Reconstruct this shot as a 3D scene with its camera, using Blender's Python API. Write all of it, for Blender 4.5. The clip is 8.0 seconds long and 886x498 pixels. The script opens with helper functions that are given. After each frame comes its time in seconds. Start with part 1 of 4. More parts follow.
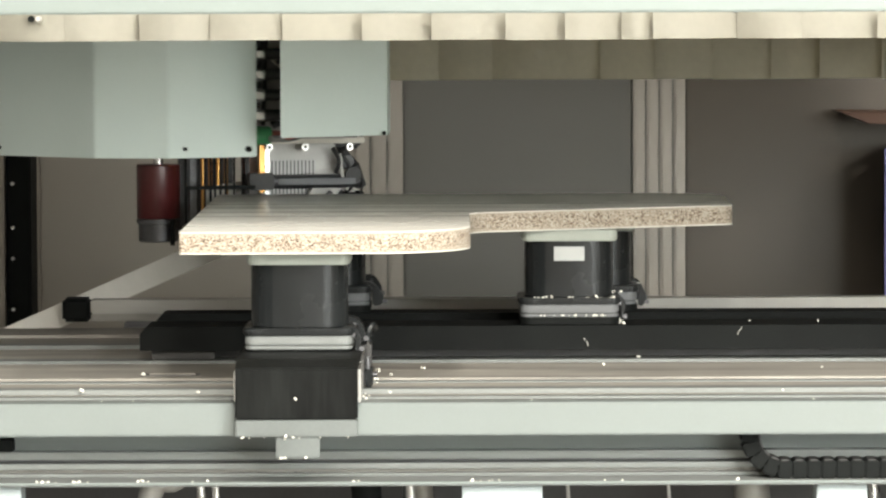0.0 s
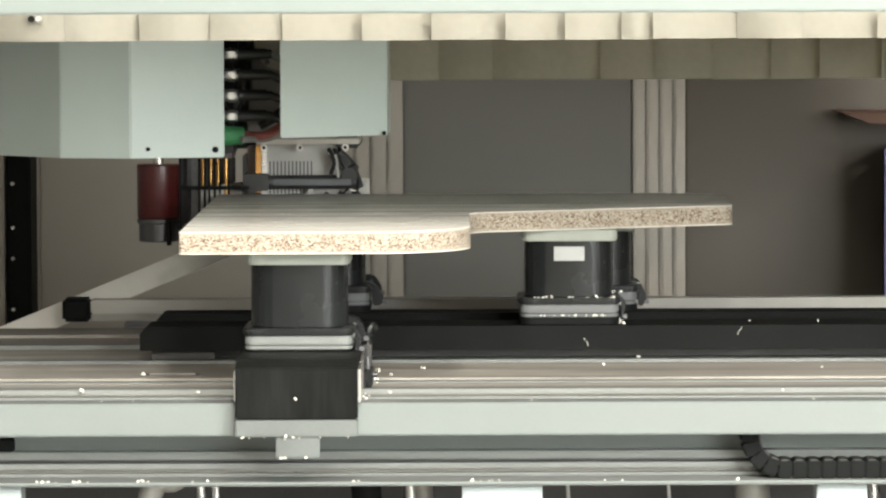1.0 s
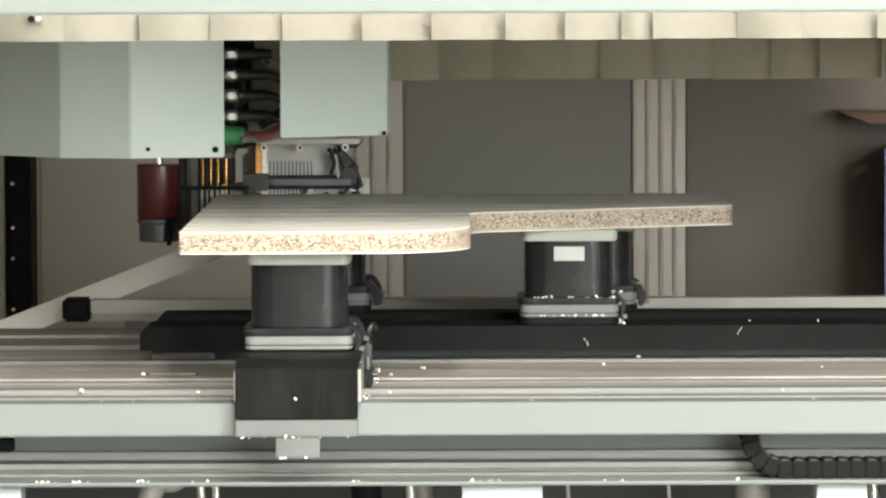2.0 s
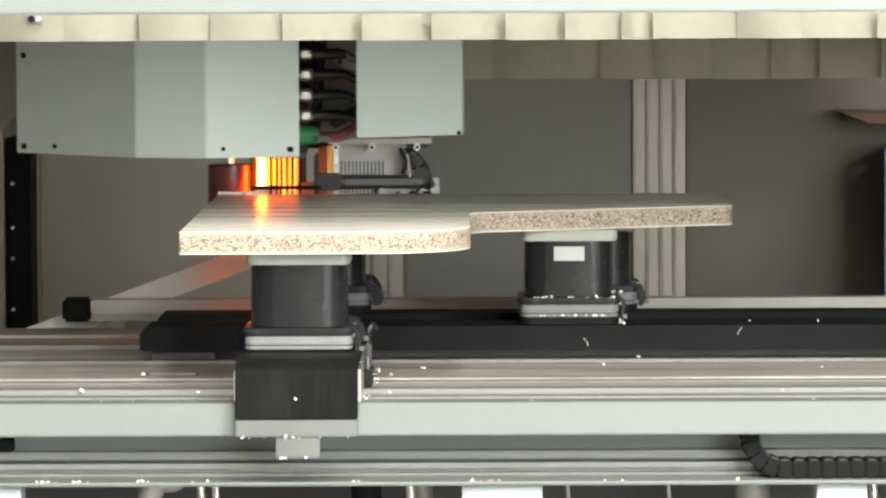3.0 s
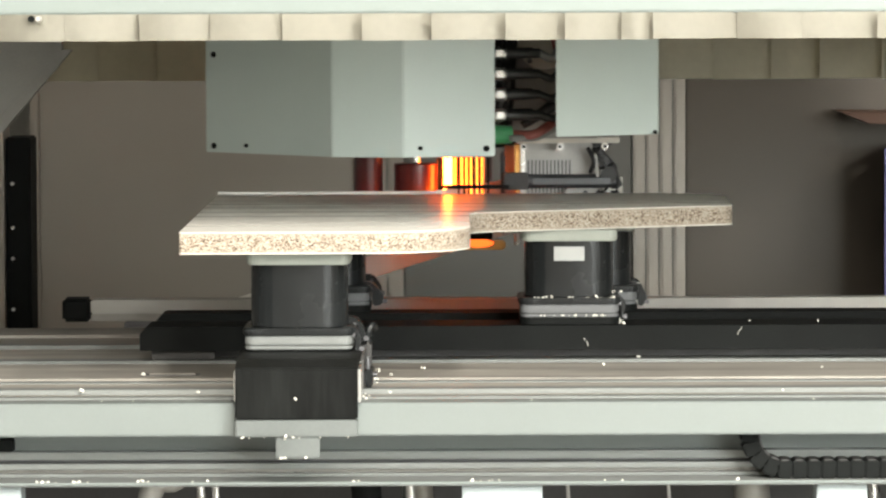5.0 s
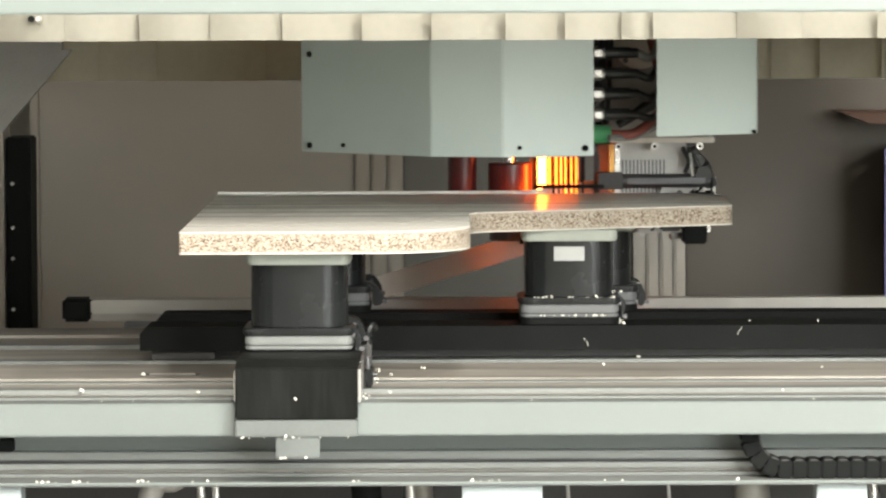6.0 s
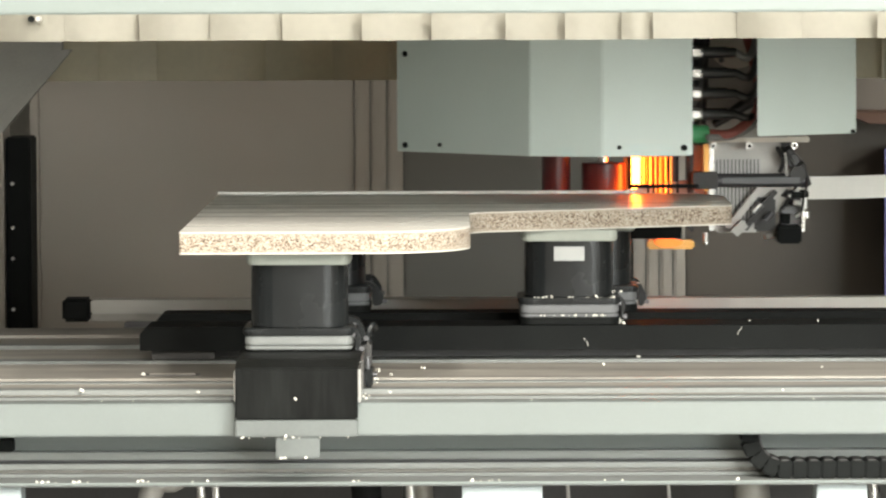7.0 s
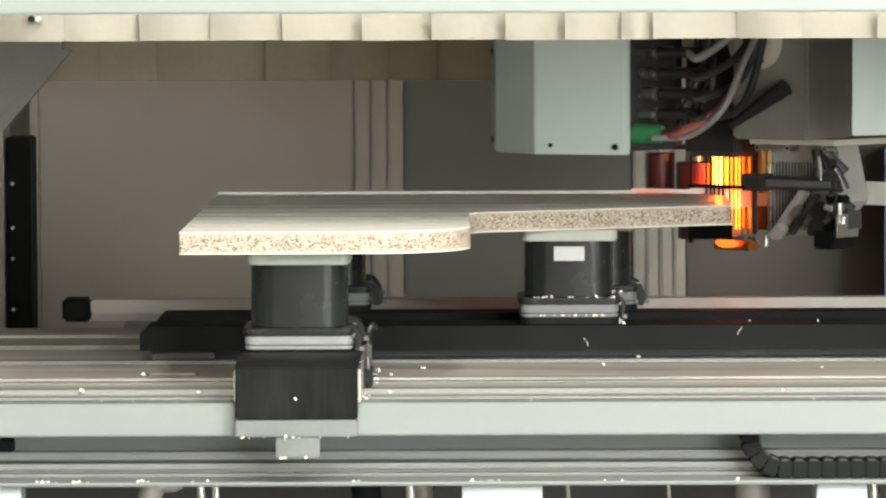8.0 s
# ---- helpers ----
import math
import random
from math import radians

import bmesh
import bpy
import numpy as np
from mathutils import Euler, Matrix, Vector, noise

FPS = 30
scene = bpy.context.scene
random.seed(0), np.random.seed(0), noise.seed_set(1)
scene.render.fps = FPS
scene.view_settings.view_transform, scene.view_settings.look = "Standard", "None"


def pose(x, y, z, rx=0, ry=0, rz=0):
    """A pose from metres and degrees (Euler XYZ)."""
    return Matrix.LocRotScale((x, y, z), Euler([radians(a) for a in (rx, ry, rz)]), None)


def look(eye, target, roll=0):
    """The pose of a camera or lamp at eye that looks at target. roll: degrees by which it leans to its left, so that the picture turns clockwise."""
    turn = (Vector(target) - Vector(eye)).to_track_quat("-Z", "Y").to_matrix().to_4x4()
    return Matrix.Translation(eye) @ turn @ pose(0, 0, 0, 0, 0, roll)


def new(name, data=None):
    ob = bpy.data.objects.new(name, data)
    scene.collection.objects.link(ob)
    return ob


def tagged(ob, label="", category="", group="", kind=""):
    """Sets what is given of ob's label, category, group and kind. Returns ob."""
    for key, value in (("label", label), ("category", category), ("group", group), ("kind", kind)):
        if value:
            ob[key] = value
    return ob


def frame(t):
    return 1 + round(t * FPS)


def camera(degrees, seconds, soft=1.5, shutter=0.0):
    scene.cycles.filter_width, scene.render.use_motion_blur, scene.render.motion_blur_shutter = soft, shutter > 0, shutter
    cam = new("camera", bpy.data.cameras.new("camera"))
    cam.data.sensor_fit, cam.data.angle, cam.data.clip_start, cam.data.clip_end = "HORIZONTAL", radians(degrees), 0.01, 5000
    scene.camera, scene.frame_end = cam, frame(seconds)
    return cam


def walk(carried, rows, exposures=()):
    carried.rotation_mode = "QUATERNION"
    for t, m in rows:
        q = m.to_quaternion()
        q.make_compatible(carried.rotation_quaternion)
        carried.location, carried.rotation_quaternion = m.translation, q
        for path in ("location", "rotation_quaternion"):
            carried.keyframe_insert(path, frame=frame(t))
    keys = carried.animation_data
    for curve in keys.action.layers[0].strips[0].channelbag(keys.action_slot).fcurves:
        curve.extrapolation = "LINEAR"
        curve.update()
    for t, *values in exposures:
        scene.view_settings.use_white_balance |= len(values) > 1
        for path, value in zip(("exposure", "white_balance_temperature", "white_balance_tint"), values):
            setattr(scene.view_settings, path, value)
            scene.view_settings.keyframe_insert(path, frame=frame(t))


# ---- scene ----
cam = camera(11.78, 8.0, soft=2.3, shutter=0.5)
EYE = (0.0, 0.0, 1.254)
VIEW = look(EYE, (0.0, 10.0, 1.254 - 10 * math.tan(radians(3.395))), -0.22)
walk(cam, [(0.0, VIEW), (8.0, VIEW)])

# ---- world and light ----
world = bpy.data.worlds.new("hall_sky")
scene.world = world
world.use_nodes = True
sky = world.node_tree.nodes.new("ShaderNodeTexSky")
sky.sky_type, sky.sun_disc = "NISHITA", False
sky.sun_elevation, sky.sun_rotation = radians(38), radians(200)
back = world.node_tree.nodes["Background"]
back.inputs["Strength"].default_value = 0.1
world.node_tree.links.new(sky.outputs["Color"], back.inputs["Color"])
scene.view_settings.exposure = 0.63


def area_light(name, m, sx, sy, watts, color):
    data = bpy.data.lights.new(name, "AREA")
    data.shape, data.size, data.size_y, data.energy, data.color = "RECTANGLE", sx, sy, watts, color
    ob = new(name, data)
    ob.matrix_world = m
    return ob


# daylight in the opening of the big window behind the camera
area_light("window_daylight", look((3.8, -2.85, 1.9), (0.2, 5.5, 1.1)), 3.6, 2.4, 335, (0.95, 1.0, 0.97))
# unseen rows of tube lights added under the ceiling; the last brightens the enclosure
for lx, ly, watts, half in ((-1.2, -1.0, 290, 1.8), (1.4, -1.0, 340, 1.8), (4.0, -1.0, 380, 1.8), (0.2, 2.0, 180, 0.9), (2.4, 2.0, 195, 0.9), (0.4, 5.7, 18, 0.9)):
    area_light("tube_light_glow", pose(lx, ly, 3.28), 0.3, 2 * half, watts, (1.0, 0.95, 0.86))


# ---- materials ----
def nodes_of(name):
    m = bpy.data.materials.new(name)
    m.use_nodes = True
    return m, m.node_tree.nodes, m.node_tree.links, m.node_tree.nodes["Principled BSDF"]


def mat(name, color, rough=0.5, metal=0.0, var=0.12, scale=18.0, bump=0.15, fine=220.0, stretch=(1, 1, 1), spec=0.5, rvar=0.12):
    m, n, l, b = nodes_of(name)
    co = n.new("ShaderNodeTexCoord")
    mp = n.new("ShaderNodeMapping")
    mp.inputs["Scale"].default_value = stretch
    l.new(co.outputs["Object"], mp.inputs["Vector"])
    big = n.new("ShaderNodeTexNoise")
    big.inputs["Scale"].default_value, big.inputs["Detail"].default_value = scale, 5
    small = n.new("ShaderNodeTexNoise")
    small.inputs["Scale"].default_value, small.inputs["Detail"].default_value = fine, 3
    l.new(mp.outputs["Vector"], big.inputs["Vector"])
    l.new(mp.outputs["Vector"], small.inputs["Vector"])
    mixv = n.new("ShaderNodeMath")
    mixv.operation = "ADD"
    l.new(big.outputs["Fac"], mixv.inputs[0])
    sm = n.new("ShaderNodeMath")
    sm.operation, sm.inputs[1].default_value = "MULTIPLY", 0.5
    l.new(small.outputs["Fac"], sm.inputs[0])
    l.new(sm.outputs[0], mixv.inputs[1])
    ramp = n.new("ShaderNodeValToRGB")
    ramp.color_ramp.elements[0].position, ramp.color_ramp.elements[1].position = 0.45, 1.0
    ramp.color_ramp.elements[0].color = (*[c * (1 - var) for c in color], 1)
    ramp.color_ramp.elements[1].color = (*[min(1, c * (1 + var)) for c in color], 1)
    l.new(mixv.outputs[0], ramp.inputs["Fac"])
    l.new(ramp.outputs["Color"], b.inputs["Base Color"])
    rr = n.new("ShaderNodeMapRange")
    rr.inputs["To Min"].default_value, rr.inputs["To Max"].default_value = max(0.03, rough - rvar), min(1, rough + rvar)
    l.new(big.outputs["Fac"], rr.inputs["Value"])
    l.new(rr.outputs["Result"], b.inputs["Roughness"])
    b.inputs["Metallic"].default_value = metal
    b.inputs["Specular IOR Level"].default_value = spec
    if bump:
        bp = n.new("ShaderNodeBump")
        bp.inputs["Strength"].default_value, bp.inputs["Distance"].default_value = bump, 0.002
        l.new(small.outputs["Fac"], bp.inputs["Height"])
        l.new(bp.outputs["Normal"], b.inputs["Normal"])
    return m


def glow(name, color, strength):
    m, n, l, b = nodes_of(name)
    b.inputs["Base Color"].default_value = (0.3, 0.08, 0.02, 1)
    b.inputs["Emission Color"].default_value = (*color, 1)
    b.inputs["Emission Strength"].default_value = strength
    return m


def chipboard():
    m, n, l, b = nodes_of("chipboard")
    co = n.new("ShaderNodeTexCoord")
    mp = n.new("ShaderNodeMapping")
    mp.inputs["Scale"].default_value = (1, 1, 1.4)
    l.new(co.outputs["Object"], mp.inputs["Vector"])
    v = n.new("ShaderNodeTexVoronoi")
    v.inputs["Scale"].default_value, v.inputs["Randomness"].default_value = 620, 1
    l.new(mp.outputs["Vector"], v.inputs["Vector"])
    sep = n.new("ShaderNodeSeparateColor")
    l.new(v.outputs["Color"], sep.inputs["Color"])
    v2 = n.new("ShaderNodeTexVoronoi")
    v2.inputs["Scale"].default_value = 640
    mp2 = n.new("ShaderNodeMapping")
    mp2.inputs["Scale"].default_value, mp2.inputs["Rotation"].default_value = (0.6, 1, 1), (0, 0.5, 0)
    l.new(co.outputs["Object"], mp2.inputs["Vector"])
    l.new(mp2.outputs["Vector"], v2.inputs["Vector"])
    sep2 = n.new("ShaderNodeSeparateColor")
    l.new(v2.outputs["Color"], sep2.inputs["Color"])
    blend = n.new("ShaderNodeMix")
    blend.data_type = "FLOAT"
    blend.inputs[0].default_value = 0.55
    l.new(sep.outputs["Red"], blend.inputs[2])
    l.new(sep2.outputs["Red"], blend.inputs[3])
    ramp = n.new("ShaderNodeValToRGB")
    r = ramp.color_ramp
    r.interpolation = "CONSTANT"
    r.elements[0].position, r.elements[0].color = 0.0, (0.07, 0.045, 0.03, 1)
    r.elements[1].position, r.elements[1].color = 0.25, (0.195, 0.142, 0.10, 1)
    for p, c in ((0.36, (0.285, 0.225, 0.165)), (0.48, (0.39, 0.33, 0.26)), (0.62, (0.48, 0.43, 0.36))):
        e = r.elements.new(p)
        e.color = (*c, 1)
    l.new(blend.outputs[0], ramp.inputs["Fac"])
    # denser, paler outer layers of the board
    xyz = n.new("ShaderNodeSeparateXYZ")
    l.new(co.outputs["Object"], xyz.inputs["Vector"])
    off = n.new("ShaderNodeMath")
    off.operation, off.inputs[1].default_value = "SUBTRACT", 0.936
    l.new(xyz.outputs["Z"], off.inputs[0])
    ab = n.new("ShaderNodeMath")
    ab.operation = "ABSOLUTE"
    l.new(off.outputs[0], ab.inputs[0])
    mr = n.new("ShaderNodeMapRange")
    mr.inputs["From Min"].default_value, mr.inputs["From Max"].default_value = 0.007, 0.013
    mr.inputs["To Min"].default_value, mr.inputs["To Max"].default_value = 0.0, 0.75
    l.new(ab.outputs[0], mr.inputs["Value"])
    mx = n.new("ShaderNodeMix")
    mx.data_type = "RGBA"
    l.new(mr.outputs["Result"], mx.inputs["Factor"])
    l.new(ramp.outputs["Color"], mx.inputs["A"])
    mx.inputs["B"].default_value = (0.41, 0.36, 0.295, 1)
    l.new(mx.outputs["Result"], b.inputs["Base Color"])
    b.inputs["Roughness"].default_value = 0.85
    bp = n.new("ShaderNodeBump")
    bp.inputs["Strength"].default_value, bp.inputs["Distance"].default_value = 0.6, 0.002
    l.new(sep.outputs["Green"], bp.inputs["Height"])
    l.new(bp.outputs["Normal"], b.inputs["Normal"])
    return m


M_FLOOR = mat("concrete_floor", (0.11, 0.105, 0.095), 0.7, scale=1.2, fine=40)
M_WALL = mat("wall_paint", (0.27, 0.26, 0.24), 0.8, scale=1.0, fine=60)
M_CEIL = mat("ceiling_paint", (0.7, 0.7, 0.68), 0.85, scale=1.0, fine=60)
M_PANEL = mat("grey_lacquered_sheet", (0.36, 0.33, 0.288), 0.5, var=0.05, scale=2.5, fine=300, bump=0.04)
# darker tones of the middle and right sheets carry the shade there
M_PANEL2 = mat("shaded_grey_lacquered_sheet", (0.140, 0.134, 0.117), 0.5, var=0.05, scale=2.5, fine=300, bump=0.04)
M_PANEL3 = mat("shaded_brown_lacquered_sheet", (0.092, 0.074, 0.056), 0.5, var=0.06, scale=2.5, fine=300, bump=0.04)
M_POST = mat("anodised_post", (0.355, 0.322, 0.282), 0.42, 0.25, var=0.06, scale=5, stretch=(1, 1, 0.1), bump=0.05)
# front flap colour is lowered to offset the strong front lamps
M_FLAPF = mat("toned_down_cream_flap", (0.40, 0.38, 0.315), 0.6, var=0.07, scale=6, fine=90, bump=0.1)
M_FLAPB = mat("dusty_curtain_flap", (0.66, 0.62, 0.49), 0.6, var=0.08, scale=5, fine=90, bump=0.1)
# white paint set far below white, making up for too much lamp light
M_HOOD = mat("toned_down_white_paint", (0.205, 0.238, 0.225), 0.4, var=0.03, scale=4, bump=0.03)
M_COVER = mat("pale_green_grey_paint", (0.60, 0.675, 0.635), 0.38, var=0.035, scale=7, fine=400, bump=0.04)
M_ALU = mat("brushed_aluminium", (0.205, 0.216, 0.208), 0.5, 0.35, var=0.2, scale=10, fine=160, stretch=(0.05, 1, 1), bump=0.12)
M_ALUD = mat("worn_dusty_aluminium", (0.32, 0.300, 0.268), 0.58, 0.2, var=0.42, scale=22, fine=150, stretch=(0.09, 1, 1), bump=0.15)
M_BEAM = mat("pale_painted_beam", (0.165, 0.187, 0.180), 0.5, var=0.04, scale=4, bump=0.04)
M_RAILG = mat("grey_rail", (0.41, 0.40, 0.37), 0.45, 0.2, var=0.06, scale=6, stretch=(0.1, 1, 1), bump=0.05)
M_BLACK = mat("black_rubber", (0.0068, 0.0078, 0.0075), 0.62, var=0.3, scale=15, bump=0.15, spec=0.10)
M_POD = mat("black_moulded_plastic", (0.009, 0.0105, 0.0112), 0.27, var=0.2, scale=12, fine=350, bump=0.06, spec=0.30)
M_BLOCK = mat("scuffed_black_block", (0.0066, 0.0072, 0.0068), 0.5, var=0.75, scale=34, fine=150, stretch=(1, 1, 0.14), bump=0.2, spec=0.09)
M_PLATE = mat("grey_green_suction_rubber", (0.30, 0.32, 0.28), 0.6, var=0.06, scale=20)
M_GREYP = mat("light_grey_plastic", (0.165, 0.175, 0.17), 0.5, var=0.08, scale=20, bump=0.05)
M_WHITE = mat("white_sticker", (0.40, 0.41, 0.40), 0.6, var=0.03, scale=30, bump=0)
M_BOX = mat("bluish_white_plastic", (0.44, 0.50, 0.51), 0.4, var=0.04, scale=20, bump=0.03)
M_CLAMP = mat("dull_clamp_aluminium", (0.125, 0.138, 0.134), 0.5, 0.2, var=0.1, scale=20, bump=0.06)
M_GREYD = mat("mid_grey_plastic", (0.13, 0.135, 0.14), 0.5, var=0.08, scale=20, bump=0.05)
# lengthwise streaks of tone imitate reflection bands on the laminate
M_LAM = mat("white_laminate", (0.86, 0.83, 0.76), 0.28, var=0.13, scale=16, fine=110, stretch=(0.02, 1, 1), bump=0.03, rvar=0.06, spec=0.07)
M_CHIP = chipboard()
M_TAPE = mat("white_edge_band", (0.78, 0.76, 0.70), 0.4, var=0.04, scale=12, bump=0.02)
M_RED = mat("red_silicone_roller", (0.085, 0.014, 0.014), 0.33, var=0.12, scale=25, bump=0.06)
M_STEEL = mat("steel", (0.56, 0.56, 0.55), 0.28, 0.95, var=0.1, scale=20, bump=0.05)
M_DSTEEL = mat("dark_steel", (0.10, 0.10, 0.105), 0.4, 0.6, var=0.25, scale=20, bump=0.08)
M_CAST = mat("cast_aluminium", (0.44, 0.43, 0.405), 0.5, 0.25, var=0.08, scale=25, bump=0.1)
M_BRASS = mat("heat_tinted_brass", (0.50, 0.27, 0.09), 0.3, 0.95, var=0.15, scale=25, bump=0.03)
M_CREAM = mat("cream_plate", (0.66, 0.62, 0.54), 0.5, var=0.06, scale=15, bump=0.05)
M_GREEN = mat("green_connector", (0.05, 0.26, 0.10), 0.4, var=0.08, scale=25, bump=0.04)
M_CABLE = mat("black_cable", (0.02, 0.02, 0.02), 0.4, var=0.2, scale=25, bump=0.05)
M_CABLEG = mat("grey_cable", (0.20, 0.20, 0.19), 0.45, var=0.08, scale=25, bump=0.05)
M_CABLER = mat("red_cable", (0.27, 0.075, 0.06), 0.45, var=0.08, scale=25, bump=0.05)
M_DARKIN = mat("dark_housing", (0.035, 0.034, 0.033), 0.55, var=0.25, scale=15, bump=0.1)
M_MOTOR = mat("dull_grey_casting", (0.29, 0.28, 0.255), 0.5, 0.2, var=0.1, scale=18, bump=0.08)
M_BROWN = mat("brown_shelf_board", (0.12, 0.055, 0.03), 0.5, var=0.15, scale=9, stretch=(0.2, 1, 1))
M_CHIPS = mat("pale_wood_chips", (0.88, 0.86, 0.78), 0.8, var=0.1, scale=60)
M_BLUE = mat("violet_blue_strip", (0.16, 0.15, 0.42), 0.4, var=0.06, scale=10)
M_HOT = glow("white_hot_tube", (1.0, 0.14, 0.015), 46)
M_WARM = glow("dull_red_heater", (1.0, 0.12, 0.015), 1.8)
M_HOT2 = glow("orange_filament", (1.0, 0.15, 0.012), 8)


# ---- mesh helpers ----
def part(name, bm, material, parent=None, label="", smooth=False):
    me = bpy.data.meshes.new(name)
    bmesh.ops.recalc_face_normals(bm, faces=bm.faces)
    if smooth:
        for f in bm.faces:
            f.smooth = True
    bm.to_mesh(me)
    bm.free()
    me.materials.append(material)
    ob = new(name, me)
    if smooth:
        me.set_sharp_from_angle(angle=radians(35))
    if parent is not None:
        ob.parent = parent
    if label:
        tagged(ob, label)
    return ob


def thing(name, label, category, x=0, y=0, z=0, group="", kind=""):
    ob = new(name)
    ob.empty_display_size = 0.05
    ob.matrix_world = pose(x, y, z)
    return tagged(ob, label, category, group, kind)


def box(x0, x1, y0, y1, z0, z1, bevel=0.0, seg=2, bm=None):
    own = bmesh.new()
    v = [own.verts.new((x, y, z)) for x in (x0, x1) for y in (y0, y1) for z in (z0, z1)]
    for q in ((0, 1, 3, 2), (4, 6, 7, 5), (0, 4, 5, 1), (2, 3, 7, 6), (0, 2, 6, 4), (1, 5, 7, 3)):
        own.faces.new([v[i] for i in q])
    if bevel:
        bmesh.ops.bevel(own, geom=own.edges[:], offset=bevel, segments=seg, affect="EDGES", clamp_overlap=True)
    return joined(bm, own)


def joined(bm, own):
    if bm is None:
        return own
    tmp = bpy.data.meshes.new("joined")
    own.to_mesh(tmp)
    bm.from_mesh(tmp)
    bpy.data.meshes.remove(tmp)
    own.free()
    return bm


def prism(pts, a0, a1, axis="z", bevel=0.0, bm=None, seg=2):
    """A polygon drawn out along an axis; pts are (x, y), (y, z) or (x, z)."""
    own = bmesh.new()
    put = {"z": lambda p, a: (p[0], p[1], a), "x": lambda p, a: (a, p[0], p[1]), "y": lambda p, a: (p[0], a, p[1])}[axis]
    lo = [own.verts.new(put(p, a0)) for p in pts]
    hi = [own.verts.new(put(p, a1)) for p in pts]
    own.faces.new(lo)
    own.faces.new(hi[::-1])
    k = len(pts)
    for i in range(k):
        own.faces.new((lo[i], lo[(i + 1) % k], hi[(i + 1) % k], hi[i]))
    if bevel:
        bmesh.ops.recalc_face_normals(own, faces=own.faces)
        bmesh.ops.bevel(own, geom=own.edges[:], offset=bevel, segments=seg, affect="EDGES", clamp_overlap=True)
    return joined(bm, own)


def rod(p, q, r, bm=None, seg=16, r2=None):
    p, q = Vector(p), Vector(q)
    own = bmesh.new()
    m = Matrix.Translation((p + q) / 2) @ (q - p).to_track_quat("Z", "Y").to_matrix().to_4x4()
    bmesh.ops.create_cone(own, cap_ends=True, segments=seg, radius1=r, radius2=r if r2 is None else r2, depth=(q - p).length, matrix=m)
    return joined(bm, own)


def lathe(x, y, prof, seg=28, bm=None):
    """Rings of (radius, z) round an upright axis."""
    own = bmesh.new()
    rings = [[own.verts.new((x + r * math.cos(2 * math.pi * i / seg), y + r * math.sin(2 * math.pi * i / seg), z)) for i in range(seg)] for r, z in prof]
    for a, b in zip(rings, rings[1:]):
        for i in range(seg):
            own.faces.new((a[i], a[(i + 1) % seg], b[(i + 1) % seg], b[i]))
    own.faces.new(rings[0][::-1])
    own.faces.new(rings[-1])
    return joined(bm, own)


def hose(pts, r, seg=10, steps=8, bm=None):
    """A round hose on a smooth curve through pts."""
    own = bmesh.new()
    ps = [Vector(p) for p in pts]
    ps = [2 * ps[0] - ps[1]] + ps + [2 * ps[-1] - ps[-2]]
    line = []
    for i in range(1, len(ps) - 2):
        a, b, c, d = ps[i - 1:i + 3]
        for k in range(steps):
            t = k / steps
            line.append(0.5 * (2 * b + (c - a) * t + (2 * a - 5 * b + 4 * c - d) * t * t + (3 * b - a - 3 * c + d) * t ** 3))
    line.append(ps[-2])
    rings = []
    side = Vector((0.13, 0.2, 1)).normalized()
    for i, p in enumerate(line):
        d = (line[min(i + 1, len(line) - 1)] - line[max(i - 1, 0)]).normalized()
        u = d.cross(side)
        u = u.normalized() if u.length > 1e-3 else Vector((1, 0, 0))
        w = d.cross(u)
        rings.append([own.verts.new(p + r * (math.cos(2 * math.pi * j / seg) * u + math.sin(2 * math.pi * j / seg) * w)) for j in range(seg)])
    for a, b in zip(rings, rings[1:]):
        for j in range(seg):
            own.faces.new((a[j], a[(j + 1) % seg], b[(j + 1) % seg], b[j]))
    own.faces.new(rings[0][::-1])
    own.faces.new(rings[-1])
    return joined(bm, own)


def filleted(corners, steps=10):
    """A closed outline from corners (x, y, radius)."""
    out = []
    k = len(corners)
    for i in range(k):
        a, p, b = (Vector(corners[j % k][:2]) for j in (i - 1, i, i + 1))
        r = corners[i][2]
        if r <= 0:
            out.append(tuple(p))
            continue
        u, w = (a - p).normalized(), (b - p).normalized()
        half = u.angle(w) / 2
        reach = r / math.tan(half)
        mid = p + (u + w).normalized() * (r / math.sin(half))
        s, e = p + u * reach - mid, p + w * reach - mid
        turn = s.angle_signed(e)
        for j in range(steps + 1):
            ang = -turn * j / steps
            out.append((mid.x + s.x * math.cos(ang) - s.y * math.sin(ang), mid.y + s.x * math.sin(ang) + s.y * math.cos(ang)))
    return out


# ---- the hall ----
tagged(part("floor", box(-6, 6, -3.2, 10.2, -0.1, 0.0), M_FLOOR), "worn grey concrete workshop floor", "floor", kind="structure")
tagged(part("ceiling", box(-6, 6, -3.2, 10.2, 4.0, 4.15), M_CEIL), "plain pale workshop ceiling", "ceiling", kind="structure")
tagged(part("wall_north", box(-6, 6, 10.0, 10.2, 0, 4), M_WALL), "plain painted workshop wall", "wall", kind="structure")
tagged(part("wall_east", box(6.0, 6.2, -3.2, 10.2, 0, 4), M_WALL), "plain painted workshop wall", "wall", kind="structure")
tagged(part("wall_west", box(-6.2, -6.0, -3.2, 10.2, 0, 4), M_WALL), "plain painted workshop wall", "wall", kind="structure")
wb = box(-6, 2.1, -3.2, -3.0, 0, 4)
box(5.9, 6, -3.2, -3.0, 0, 4, bm=wb)
box(2.1, 5.9, -3.2, -3.0, 0, 0.6, bm=wb)
box(2.1, 5.9, -3.2, -3.0, 3.2, 4, bm=wb)
